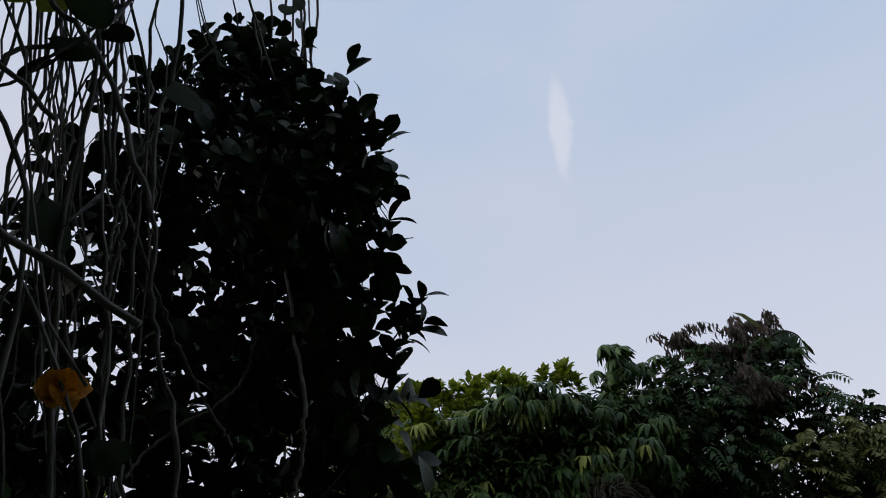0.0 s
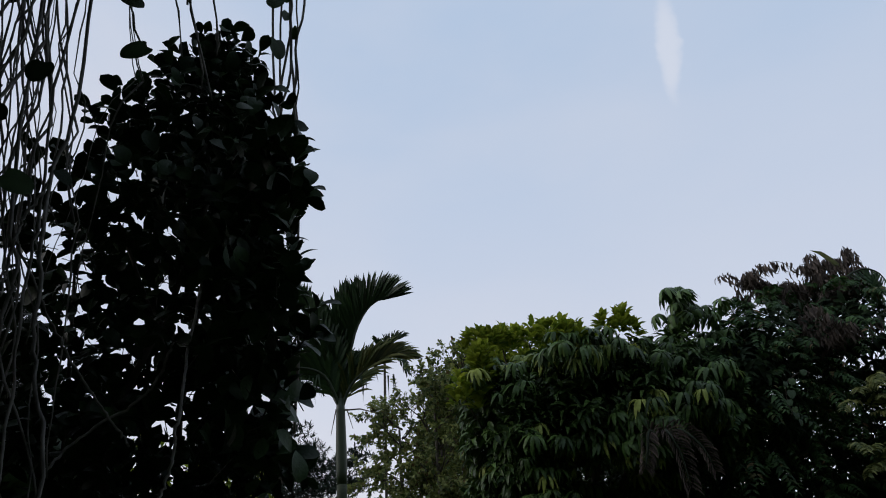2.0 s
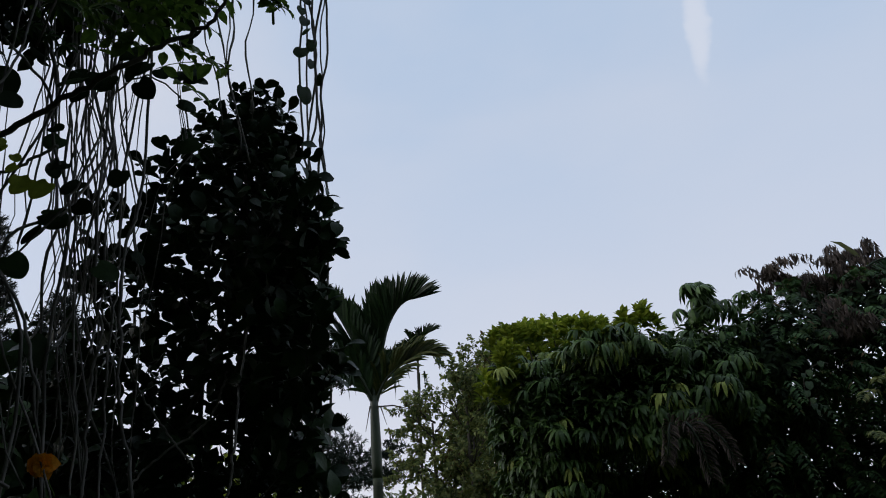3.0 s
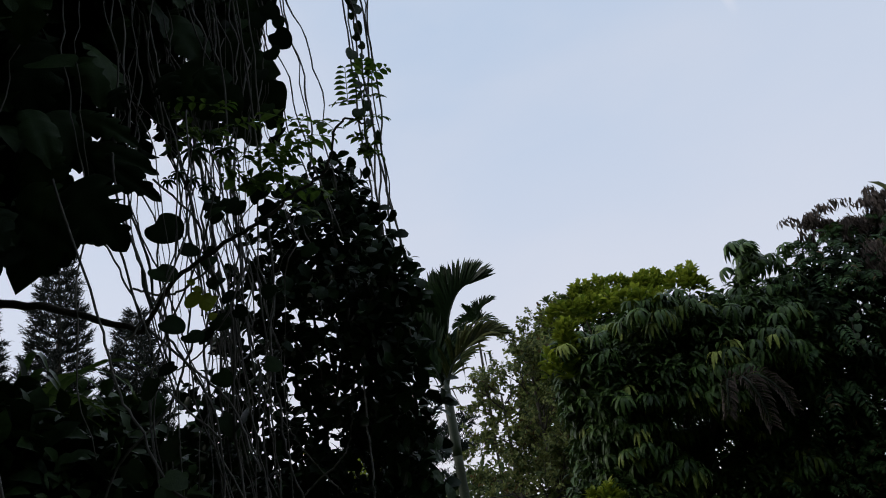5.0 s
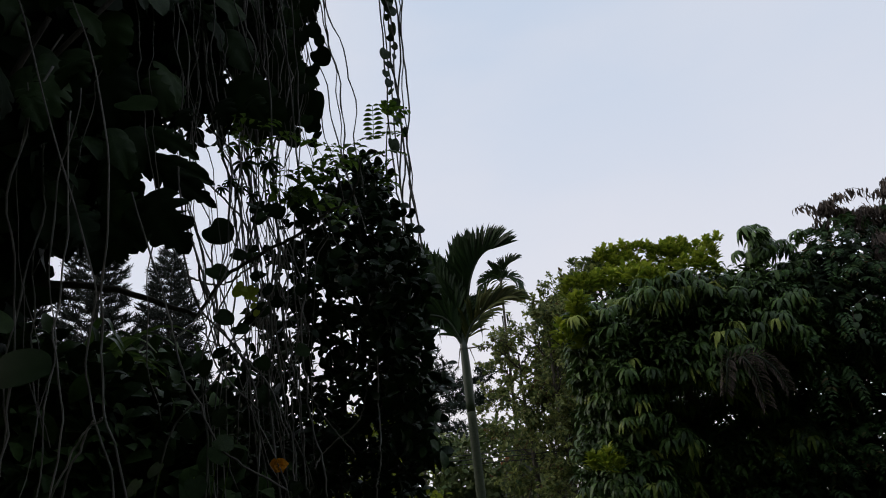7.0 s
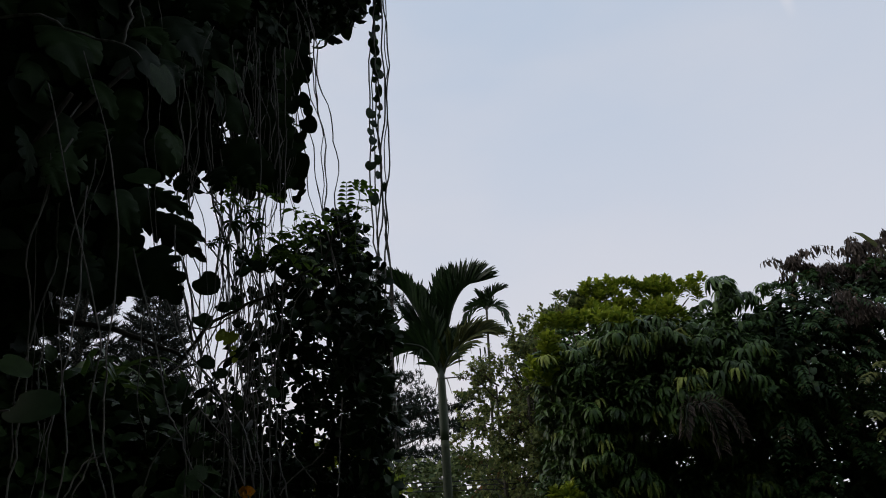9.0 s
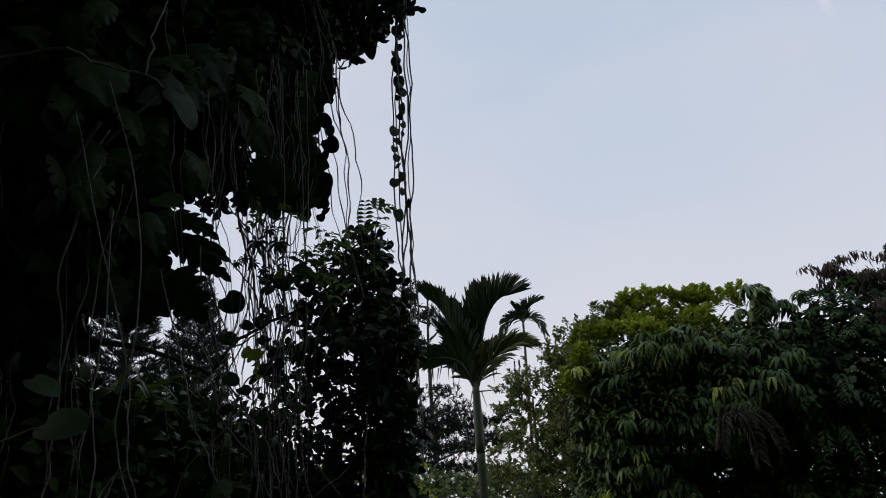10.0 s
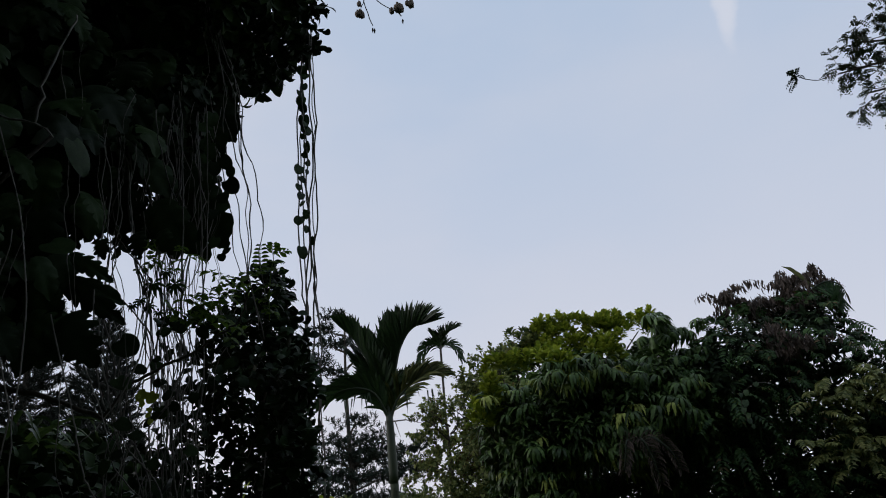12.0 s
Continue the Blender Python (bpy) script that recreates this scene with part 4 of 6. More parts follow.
def build_umbrella_tree():
    at = (4.4, 12.6, -0.26)
    tree = thing("umbrella_tree", "broad green tree with drooping umbrella-shaped compound leaves", "tree", at)
    sh = Shape()
    limbs(sh, (4.4, 12.6, -0.32), [(4.3, 12.4, 2.6)], 0.16, 0.09, 10, 0.02)
    part("trunk", sh.mesh("umbrella_trunk", M_bark), tree)
    for b in UMB_BLOBS[:7]:
        sh = Shape()
        limbs(sh, (4.33, 12.42, 2.0), [(b[0], b[1], b[2] + 0.2)], 0.07, 0.02, 6, 0.08)
        part("limb", sh.mesh("umbrella_limb", M_bark), tree)
    lumps = []
    p, d = in_blobs(UMB_BLOBS, 130, 0.97)
    for i in range(130):
        if d[i][1] < 0.35 and (not (p[i][2] < 2.7 and p[i][0] > 4.2) or RNG.uniform() < 0.4):
            r = RNG.uniform(0.22, 0.34)
            c = p[i] - d[i] * r * 0.7
            lumps.append((*c, r * 1.1, r, r * 0.75))
    p, d = in_blobs(lumps, 1900, 0.95)
    front = np.where((d[:, 1] < 0.2) | (d[:, 2] > 0.55))[0]
    # the remaining hands take the darker copy, crown shade included in its colour
    rest = Shape()
    for i in front[300:]:
        way = d[i] * 0.3 + np.array([0, -0.16, 1.0]) + 0.13 * RNG.normal(size=3)
        me = UMB[int(RNG.integers(4))]
        m = face_pose(Vector(p[i]) - Vector(unit(way)) * 0.1, way, RNG.uniform(0, 6.3), RNG.uniform(0.75, 1.25))
        rest.add([m @ v.co for v in me.vertices], [tuple(pl.vertices) for pl in me.polygons])
    part("compound_leafage", rest.mesh("umbrella_rest", M_umbdark, True), tree, kind="stuff")
    for i in front[:300]:
        way = d[i] * 0.3 + np.array([0, -0.16, 1.0]) + 0.13 * RNG.normal(size=3)
        m = face_pose(Vector(p[i]) - Vector(at) - Vector(unit(way)) * 0.1, way, RNG.uniform(0, 6.3), RNG.uniform(0.75, 1.25))
        part("compound_leaf", UMB[int(RNG.integers(4))], tree, m=m)
    # the shoot that stands above the rest
    sh = Shape()
    limbs(sh, (5.4, 11.2, 4.3), [(5.72, 11.1, 5.2)], 0.025, 0.01, 5, 0.04)
    part("limb", sh.mesh("umbrella_limb", M_bark), tree)
    for k in range(34):
        q = Vector((5.72, 11.1, 4.9)) + Vector(RNG.normal(size=3) * np.array([0.2, 0.15, 0.13]))
        way = np.array([0, -0.1, 1.0]) + 0.3 * RNG.normal(size=3)
        part("compound_leaf", UMB_TOP[int(RNG.integers(2))], tree, m=face_pose(q - Vector(at), way, RNG.uniform(0, 6.3), RNG.uniform(0.75, 1.1)))
    # leaves inside the crown, their shade painted as the darker leaf colour
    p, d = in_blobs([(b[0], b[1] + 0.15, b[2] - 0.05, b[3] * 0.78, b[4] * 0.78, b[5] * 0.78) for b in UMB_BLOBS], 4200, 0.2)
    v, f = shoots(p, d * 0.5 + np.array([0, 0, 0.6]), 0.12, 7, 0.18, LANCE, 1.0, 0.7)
    part("inner_leafage", mesh_from("umbrella_inner", v, f, M_umbdark), tree, kind="stuff")
    # upright pale rosettes of young leaves along the top and the sunny edge
    tops = [(2.8, 10.7, 4.2), (2.72, 10.6, 3.95), (3.0, 10.7, 4.3), (3.9, 10.6, 4.65), (4.7, 10.8, 4.75), (2.95, 10.6, 2.3), (3.21, 12.0, 5.02), (3.49, 12.0, 5.1), (3.87, 12.0, 5.08)]
    for x, y, z in tops:
        sh = Shape()
        limbs(sh, (4.33, 12.42, 2.0), [(x, y, z - 0.12)], 0.03, 0.008, 5, 0.1)
        part("limb", sh.mesh("umbrella_limb", M_bark), tree)
        part("young_shoot", tuft_mesh("young_shoot", (x, y - 0.1, z - 0.12), (0.18, 0.12, 0.1), 7, 0.13, M_yellow), tree, "pale yellow-green young leaves", "stuff")
    # a withered palm-like frond caught in the crown
    for mid, ln in [([(4.8, 10.15, 3.3), (4.9, 10.1, 3.05), (4.95, 10.1, 2.7)], 0.2), ([(4.62, 10.15, 3.3), (4.55, 10.1, 3.1), (4.5, 10.1, 2.9)], 0.16), ([(4.95, 10.15, 3.3), (5.15, 10.1, 3.1), (5.25, 10.1, 2.85)], 0.16)]:
        frond_mesh("dry_frond", "dry_frond_blade", [(4.78, 10.3, 3.2)] + mid, 26, ln, (0, -1, 0.2), M_dry, tree, 0.15, (55, 25), 0.9, 0.5, 0.55)
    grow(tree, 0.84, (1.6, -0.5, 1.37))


RNG = np.random.default_rng(23)
build_umbrella_tree()


def build_back_tree():
    at = (4.6, 16.4, 0.587)
    tree = thing("pale_topped_tree", "tall tree with yellow-green young shoots along its crown", "tree", at)
    tips = [(4.47, 16.0, 6.6), (5.07, 16.0, 6.72), (6.16, 16.0, 6.72), (5.95, 16.0, 6.68), (5.5, 16.0, 6.64), (4.1, 16.0, 6.5), (3.95, 16.0, 6.2), (3.8, 16.0, 5.9), (4.75, 16.0, 6.66), (3.5, 15.8, 5.6), (3.4, 15.8, 5.2), (3.4, 15.8, 4.9), (6.6, 16.0, 6.66), (4.4, 15.7, 6.15), (5.1, 15.7, 6.2), (5.8, 15.7, 6.15)]
    sh = Shape()
    limbs(sh, (4.6, 16.4, 0.55), [(4.7, 16.3, 4.2)], 0.17, 0.09, 9, 0.02)
    part("trunk", sh.mesh("back_trunk", M_bark), tree)
    for tip in tips:
        sh = Shape()
        limbs(sh, (4.7, 16.3, 4.0), [(tip[0], tip[1], tip[2] - 0.1)], 0.05, 0.012, 5, 0.08)
        part("limb", sh.mesh("back_limb", M_bark), tree)
        part("young_shoot", tuft_mesh("back_shoot", np.array(tip) + np.array([0, 0, 0.04]), (0.24, 0.2, 0.12), 12, 0.14, M_yellow if tip[0] > 4.2 else M_sparse), tree, "young leaves in upright tufts", "stuff")
    p, d = in_blobs([(4.4, 16.3, 5.4, 1.1, 0.8, 1.05), (5.6, 16.3, 5.4, 1.1, 0.8, 1.0), (6.6, 16.4, 5.3, 1.0, 0.8, 1.0), (4.0, 16.2, 4.2, 0.9, 0.8, 1.4)], 1500, 0.6)
    v, f = shoots(p, d + np.array([0, 0, 0.4]), 0.2, 8, 0.15, OVAL, 0.9, 0.3)
    part("crown", mesh_from("back_crown", v, f, M_umbdark), tree, kind="stuff")
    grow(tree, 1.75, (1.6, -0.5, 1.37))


build_back_tree()


# ---- dark tree with drooping pinnate leaves and dry seed sprays ----
def pinnate(base, way, length, pairs, leaflet, droop=0.5, shape=LANCE):
    """Feather leaves: many at once, as leaflet places."""
    base, way = np.asarray(base, float), unit(way)
    k = len(base)
    length = np.broadcast_to(np.asarray(length, float), (k,))
    t = np.linspace(0.15, 1, pairs)
    tt = np.repeat(t, 2)
    s = np.tile([-1.0, 1.0], pairs)
    dn = np.array([0, 0, -1.0])
    pos = base[:, None] + length[:, None, None] * (tt[None, :, None] * way[:, None] + droop * (tt**2)[None, :, None] * dn)
    tang = unit(way[:, None] + 2 * droop * tt[None, :, None] * dn)
    side = unit(np.cross(tang, np.array([0, 0, 1.0]) + 0.25 * RNG.normal(size=(k, 1, 3))))
    tip = tang * 0.5 + side * s[None, :, None] + dn * 0.35 * droop + 0.12 * RNG.normal(size=pos.shape)
    nrm = np.cross(side, tang) + 0.2 * RNG.normal(size=pos.shape)
    sz = leaflet * (0.6 + 0.5 * np.sin(np.pi * tt))[None] * RNG.uniform(0.85, 1.15, (k, 2 * pairs))
    v, f = many(pos.reshape(-1, 3), tip.reshape(-1, 3), nrm.reshape(-1, 3), sz.ravel(), shape)
    rach = [base[:, None] + length[:, None, None] * (q * way[:, None] + droop * q * q * dn) for q in (0.0, 0.35, 0.7, 1.0)]
    return v, f, np.concatenate(rach, 1)


DARK_BLOBS = [(7.4, 12.3, 4.7, 0.8, 0.9, 0.9), (8.55, 12.4, 4.85, 0.75, 0.9, 0.98), (9.9, 12.2, 3.85, 1.2, 1.0, 1.0), (7.8, 13.2, 2.7, 2.0, 1.0, 1.6), (6.6, 12.0, 4.15, 0.75, 0.8, 0.95), (10.6, 13.2, 2.2, 1.8, 1.0, 1.8), (6.6, 13.0, 1.6, 1.4, 0.9, 1.5)]


def build_dark_tree():
    at = (8.2, 13.0, -0.34)
    tree = thing("drooping_tree", "dark green tree with drooping feathery leaves and dry tops", "tree", at)
    sh = Shape()
    limbs(sh, (8.2, 13.0, -0.42), [(8.1, 13.0, 3.0)], 0.2, 0.11, 10, 0.02)
    part("trunk", sh.mesh("dark_trunk", M_bark), tree)
    for b in DARK_BLOBS[:6]:
        sh = Shape()
        limbs(sh, (8.12, 13.0, 2.4), [(b[0], b[1], b[2] + 0.3)], 0.08, 0.02, 6, 0.1)
        part("limb", sh.mesh("dark_limb", M_bark), tree)
    p, d = in_blobs(DARK_BLOBS, 2100, 0.75)
    way = d * 0.9 + np.array([0, -0.1, 0.5]) + 0.3 * RNG.normal(size=p.shape)
    v, f, _ = pinnate(p, way, RNG.uniform(0.35, 0.6, len(p)), 11, 0.12, 0.75)
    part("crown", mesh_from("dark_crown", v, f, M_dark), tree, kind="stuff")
    # fill behind the leaves, its depth shade put into a darker leaf colour
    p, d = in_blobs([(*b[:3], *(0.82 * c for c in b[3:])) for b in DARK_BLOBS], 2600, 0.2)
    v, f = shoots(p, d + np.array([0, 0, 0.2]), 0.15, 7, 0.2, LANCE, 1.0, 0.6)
    part("inner_leafage", mesh_from("dark_inner", v, f, M_shadefill), tree, kind="stuff")
    # long olive sprays that arch out of the crown
    p = np.array([[RNG.uniform(7.7, 10.0), 11.2, RNG.uniform(3.6, 4.15)] for k in range(75)] + [[RNG.uniform(7.3, 9.8), 11.1, RNG.uniform(2.7, 3.4)] for k in range(45)])
    v, f, _ = pinnate(p, np.stack([RNG.uniform(-0.8, 1.0, 120), RNG.uniform(-0.8, -0.2, 120), RNG.uniform(0.1, 0.7, 120)], 1), RNG.uniform(0.5, 0.85, 120), 13, 0.13, 0.6)
    part("olive_spray", mesh_from("olive_sprays", v, f, M_olive), tree, "dull olive drooping leaves", "stuff")
    # dry seed sprays on the top
    sh = Shape()
    vs, fs, n = [], [], 0
    for c, k in [((7.32, 12.4, 6.05), 7), ((7.5, 12.4, 6.0), 9), ((7.66, 12.4, 5.88), 12), ((7.9, 12.4, 5.82), 10), ((8.2, 12.4, 5.88), 9), ((8.4, 12.4, 6.2), 10), ((8.6, 12.4, 6.0), 9), ((8.86, 12.4, 6.3), 11), ((9.0, 12.4, 6.15), 8), ((8.9, 12.4, 5.9), 8), ((8.55, 12.2, 5.8), 8), ((7.6, 11.5, 4.95), 10), ((7.8, 11.5, 4.95), 12), ((8.0, 11.5, 4.95), 10)]:
        for q in range(k):
            b = np.array(c) + RNG.normal(size=3) * np.array([0.14, 0.12, 0.1]) - np.array([0, 0, 0.2])
            w = np.array([RNG.uniform(-0.5, 0.5), RNG.uniform(-0.4, 0.4), 1.0])
            L = RNG.uniform(0.35, 0.65)
            t = np.linspace(0, 1, 6)[:, None]
            line = b + L * (t * w + np.array([0.5 * w[0], 0, -0.85]) * t**2)
            sh.tube(line, 0.004, 3)
            pp = np.repeat(line[1:], 6, 0) + 0.025 * RNG.normal(size=(30, 3))
            v, f = many(pp, np.array([0, 0, -1.0]) + 0.25 * RNG.normal(size=pp.shape), RNG.normal(size=pp.shape), RNG.uniform(0.08, 0.19, len(pp)), LANCE, 0.75)
            vs.append(v)
            fs.append(f + n)
            n += len(v)
    # one large feather leaf that stands out of the top
    frond_mesh("dark_frond", "dark_frond_blade", [(8.5, 12.3, 5.65), (8.68, 12.2, 5.85), (8.88, 12.2, 5.99), (9.08, 12.15, 6.04), (9.24, 12.1, 5.94), (9.3, 12.1, 5.78)], 17, 0.62, (0.05, -0.2, -1.0), M_dark, tree, 0.25, (88, 66), 0.12, 0.2, 2.2, 0.1)
    part("dry_stalk_work", sh.mesh("dry_stalks", M_twig), tree, "brown dry stalks", "stuff")
    part("withered_seed", mesh_from("dry_pods", np.concatenate(vs), np.concatenate(fs), M_dry), tree, "brown withered hanging pods", "stuff")
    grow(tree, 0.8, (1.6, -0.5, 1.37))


RNG = np.random.default_rng(5)
build_dark_tree()


# ---- thin tree behind the palm ----
def branching(sh, base, way, length, r, depth, tips):
    way = unit(way)
    n = 5
    pts = [np.asarray(base, float)]
    w = way
    for i in range(n):
        w = unit(w + 0.16 * RNG.normal(size=3) + np.array([0, 0, 0.05]))
        pts.append(pts[-1] + w * length / n)
    sh.tube(pts, np.linspace(r, r * 0.6, n + 1), 6 if depth > 1 else 4)
    if depth == 0:
        tips.append((pts[-1], w))
        tips.append((pts[-3], unit(w + RNG.normal(size=3))))
        return
    for k in range(3 if depth > 1 else 4):
        i = RNG.integers(2, n + 1)
        branching(sh, pts[i], unit(w + 0.75 * RNG.normal(size=3)), length * RNG.uniform(0.55, 0.8), r * 0.5, depth - 1, tips)


def build_thin_tree(at, height, spread, name, label, mat, leaf, leaves, depth=3):
    tree = thing(name, label, "tree", at)
    sh, tips = Shape(), []
    z = np.linspace(-0.05, height * 0.95, 12)
    sh.tube(np.stack([at[0] + 0.05 * np.sin(z), at[1] + 0 * z, z], 1), np.linspace(0.09, 0.02, 12), 7)
    part("trunk", sh.mesh("thin_trunk", M_bark), tree)
    for z in np.linspace(height * 0.22, height * 0.95, 24):
        sh = Shape()
        a = RNG.uniform(0, 6.3)
        branching(sh, (at[0], at[1], z), (math.cos(a), math.sin(a), 0.6), spread * RNG.uniform(0.5, 0.75) * (1.15 - 0.6 * z / height), 0.02, depth - 1, tips)
        part("branch", sh.mesh("thin_branch", M_twig), tree)
    p = np.array([t[0] for t in tips])
    d = np.array([t[1] for t in tips])
    v, f = shoots(p, d, 0.2, leaves, leaf, OVAL, 0.9, 0.35)
    part("crown", mesh_from("thin_crown", v, f, mat), tree, kind="stuff")


RNG = np.random.default_rng(8)
build_thin_tree((2.5, 16.2, 0), 5.2, 1.25, "thin_tree", "thin open-crowned tree with pale yellowish leaves and sky gaps", M_sparse, 0.085, 17)
build_thin_tree((3.6, 15.8, 0), 5.9, 1.3, "thin_tree", "thin open-crowned tree with pale yellowish leaves and sky gaps", M_sparse, 0.085, 17)
build_thin_tree((3.05, 15.2, 0), 5.5, 1.1, "thin_tree", "thin open-crowned tree with pale yellowish leaves and sky gaps", M_sparse, 0.085, 15)


# ---- conifers ----
def build_conifer(at, height, radius, label, upswept=0.35, whorls=34, dens=1.5, bare=0.1):
    tree = thing("conifer", label, "conifer tree", at)
    sh = Shape()
    z = np.linspace(-0.05, height, 16)
    sh.tube(np.stack([at[0] + 0.06 * np.sin(z * 0.7), at[1] + 0 * z, z], 1), np.linspace(0.02 * height, 0.012, 16), 8)
    part("trunk", sh.mesh("conifer_trunk", M_bark), tree)
    sh = Shape()
    pos, way = [], []
    for i in range(whorls):
        u = bare + (1 - bare) * i / (whorls - 1)
        zc = u * height
        R = radius * (1 - u) ** 0.75 * RNG.uniform(0.75, 1.1) + 0.12
        for k in range(6):
            a = k * 1.047 + i * 0.6 + RNG.normal() * 0.15
            d = np.array([math.cos(a), math.sin(a), 0])
            t = np.linspace(0, 1, 6)[:, None]
            line = np.array([at[0], at[1], zc]) + d * R * t + np.array([0, 0, 1.0]) * R * (upswept * t**1.6 - 0.1 * t)
            sh.tube(line, np.linspace(0.022, 0.006, 6), 4)
            m = max(6, int(R * 16 * dens))
            tt = np.sqrt(RNG.uniform(0.03, 1, m))[:, None]
            pos.append(np.array([at[0], at[1], zc]) + d * R * tt + np.array([0, 0, 1.0]) * R * (upswept * tt**1.6 - 0.1 * tt))
            side = np.cross(d, (0, 0, 1))
            way.append(d * 0.6 + side * RNG.uniform(-1, 1, (m, 1)) + np.array([0, 0, 0.5]) + 0.2 * RNG.normal(size=(m, 3)))
    part("branch_work", sh.mesh("conifer_branches", M_twig), tree, kind="stuff")
    v, f = shoots(np.concatenate(pos), np.concatenate(way), 0.32, 10, 0.17, BLADE_THIN, 0.55, 0.0, 0.18)
    part("needle_work", mesh_from("conifer_needles", v, f, M_conifer), tree, kind="stuff")


BLADE_THIN = (BLADE[0] * np.array([0.16, 1, 1]), BLADE[1])
build_conifer((-8.4, 26.0, 0), 11.7, 2.5, "tall grey-green conifer with upswept feathery branches", bare=0.3)
build_conifer((-11.2, 26.5, 0), 14.9, 2.6, "tall grey-green conifer with upswept feathery branches", bare=0.3)
build_conifer((-14.2, 27.0, 0), 13.6, 2.6, "tall grey-green conifer with upswept feathery branches", bare=0.3)


def build_pine(at, height, pads):
    tree = thing("pine_tree", "distant pine with flat dark layered boughs", "pine tree", at)
    sh = Shape()
    z = np.linspace(-0.05, height, 16)
    sh.tube(np.stack([at[0] + 0.08 * np.sin(z * 0.5), at[1] + 0 * z, z], 1), np.linspace(0.15, 0.03, 16), 8)
    part("trunk", sh.mesh("pine_trunk", M_twig), tree)
    pos, way = [], []
    for x, z, w in pads:
        tip = np.array([x, at[1] + RNG.uniform(-0.6, 0.6), z])
        sh = Shape()
        limbs(sh, (at[0], at[1], z - 0.4), [tip], 0.05, 0.015, 5, 0.05)
        part("branch", sh.mesh("pine_branch", M_twig), tree)
        for q in range(int(85 * w)):
            pos.append(tip + RNG.normal(size=3) * np.array([w * 0.5, w * 0.5, 0.08]))
            way.append(np.array([0, 0, 0.7]) + RNG.normal(size=3) * 0.7)
    v, f = shoots(np.array(pos), np.array(way), 0.2, 14, 0.15, (BLADE[0] * np.array([0.2, 1, 1]), BLADE[1]), 0.9, 0.0, 0.25)
    part("needle_work", mesh_from("pine_needles", v, f, M_pine), tree, kind="stuff")


build_pine((-0.5, 28.0, 0), 11.9, [(-0.92, 11.7, 0.45), (-1.32, 11.4, 0.45), (-0.53, 10.8, 0.45), (-1.17, 10.75, 0.5), (-1.5, 10.0, 0.5), (0.0, 10.2, 0.4), (-1.08, 9.6, 0.45), (-0.68, 9.2, 0.4), (0.3, 9.3, 0.4), (-0.24, 7.75, 0.7), (0.23, 7.3, 0.7), (-1.08, 7.17, 0.9), (-0.2, 6.9, 0.9), (0.6, 6.7, 0.8), (1.5, 6.75, 0.5), (1.93, 6.95, 0.35), (-1.26, 6.6, 1.1), (-0.2, 6.5, 1.1), (1.15, 6.3, 0.8), (1.7, 6.12, 0.5), (-1.36, 6.0, 1.2), (-0.25, 5.9, 1.2), (0.72, 5.9, 0.9), (-1.6, 5.47, 1.2), (-0.5, 5.3, 1.3), (0.6, 5.2, 1.2), (-1.5, 4.7, 1.3), (0.2, 4.6, 1.4), (1.4, 4.7, 1.0)])


# ---- low garden trees at the back ----
def build_mound(at, blobs, name, label, mat, n, leaf, shape=OVAL, along=0.2, per=7, cat="shrub"):
    ob = thing(name, label, cat, at)
    sh = Shape()
    limbs(sh, (at[0], at[1], -0.03), [(b[0], b[1], b[2]) for b in blobs], 0.05, 0.015, 6, 0.1)
    part("stem_work", sh.mesh(name + "_stems", M_bark), ob)
    p, d = in_blobs(blobs, n, 0.6)
    v, f = shoots(p, d + np.array([0, 0, 0.3]), along, per, leaf, shape, 0.9, 0.2)
    part("crown", mesh_from(name + "_crown", v, f, mat), ob, kind="stuff")


build_mound((1.0, 18.5, 0), [(0.3, 18.5, 2.6, 1.3, 0.9, 1.2), (1.7, 18.5, 2.7, 1.2, 0.9, 1.2), (1.0, 18.4, 1.2, 2.2, 0.9, 1.2)], "garden_shrub", "pale green feathery garden shrub behind the palm", M_low, 1500, 0.16)
build_mound((0.75, 6.3, 0), [(0.45, 6.3, 1.7, 0.3, 0.3, 0.75), (0.72, 6.3, 1.6, 0.3, 0.3, 0.8)], "garden_shrub", "yellow-green shrub seen through gaps of the bush", M_yellow, 420, 0.07)
build_mound((-9.5, 21.0, 0), [(-11, 21, 2.5, 2.5, 1, 2.2), (-7.5, 21, 2.4, 2.5, 1, 2.0), (-4.0, 21, 2.0, 2.5, 1, 1.8)], "garden_shrub", "dull green shrubs below the conifers", M_shrub, 2600, 0.2)
# shaded broad-leaved shrubs under the overhanging tree
SH = "shaded broad-leaved shrub beneath the hanging roots"
build_mound((-0.5, 4.4, 0), [(-0.5, 4.4, 1.6, 0.6, 0.5, 0.9), (-0.05, 4.7, 1.4, 0.55, 0.5, 0.8)], "shade_shrub", SH, M_shrub, 1300, 0.13)
build_mound((-1.5, 4.0, 0), [(-1.4, 4.2, 1.6, 0.8, 0.6, 1.05), (-2.3, 4.4, 1.9, 0.9, 0.6, 1.2)], "shade_shrub", SH, M_shrub, 1500, 0.15)
build_mound((-0.3, 3.1, 0), [(-0.4, 3.0, 1.45, 0.55, 0.4, 0.75), (0.05, 3.1, 1.15, 0.5, 0.4, 0.75)], "shade_shrub", SH, M_shrub, 1700, 0.11)
build_mound((-3.5, 7.0, 0), [(-4.0, 7.0, 2.0, 1.6, 0.8, 1.6), (-2.2, 7.2, 1.5, 1.2, 0.8, 1.3)], "shade_shrub", SH, M_shrub, 1400, 0.22)
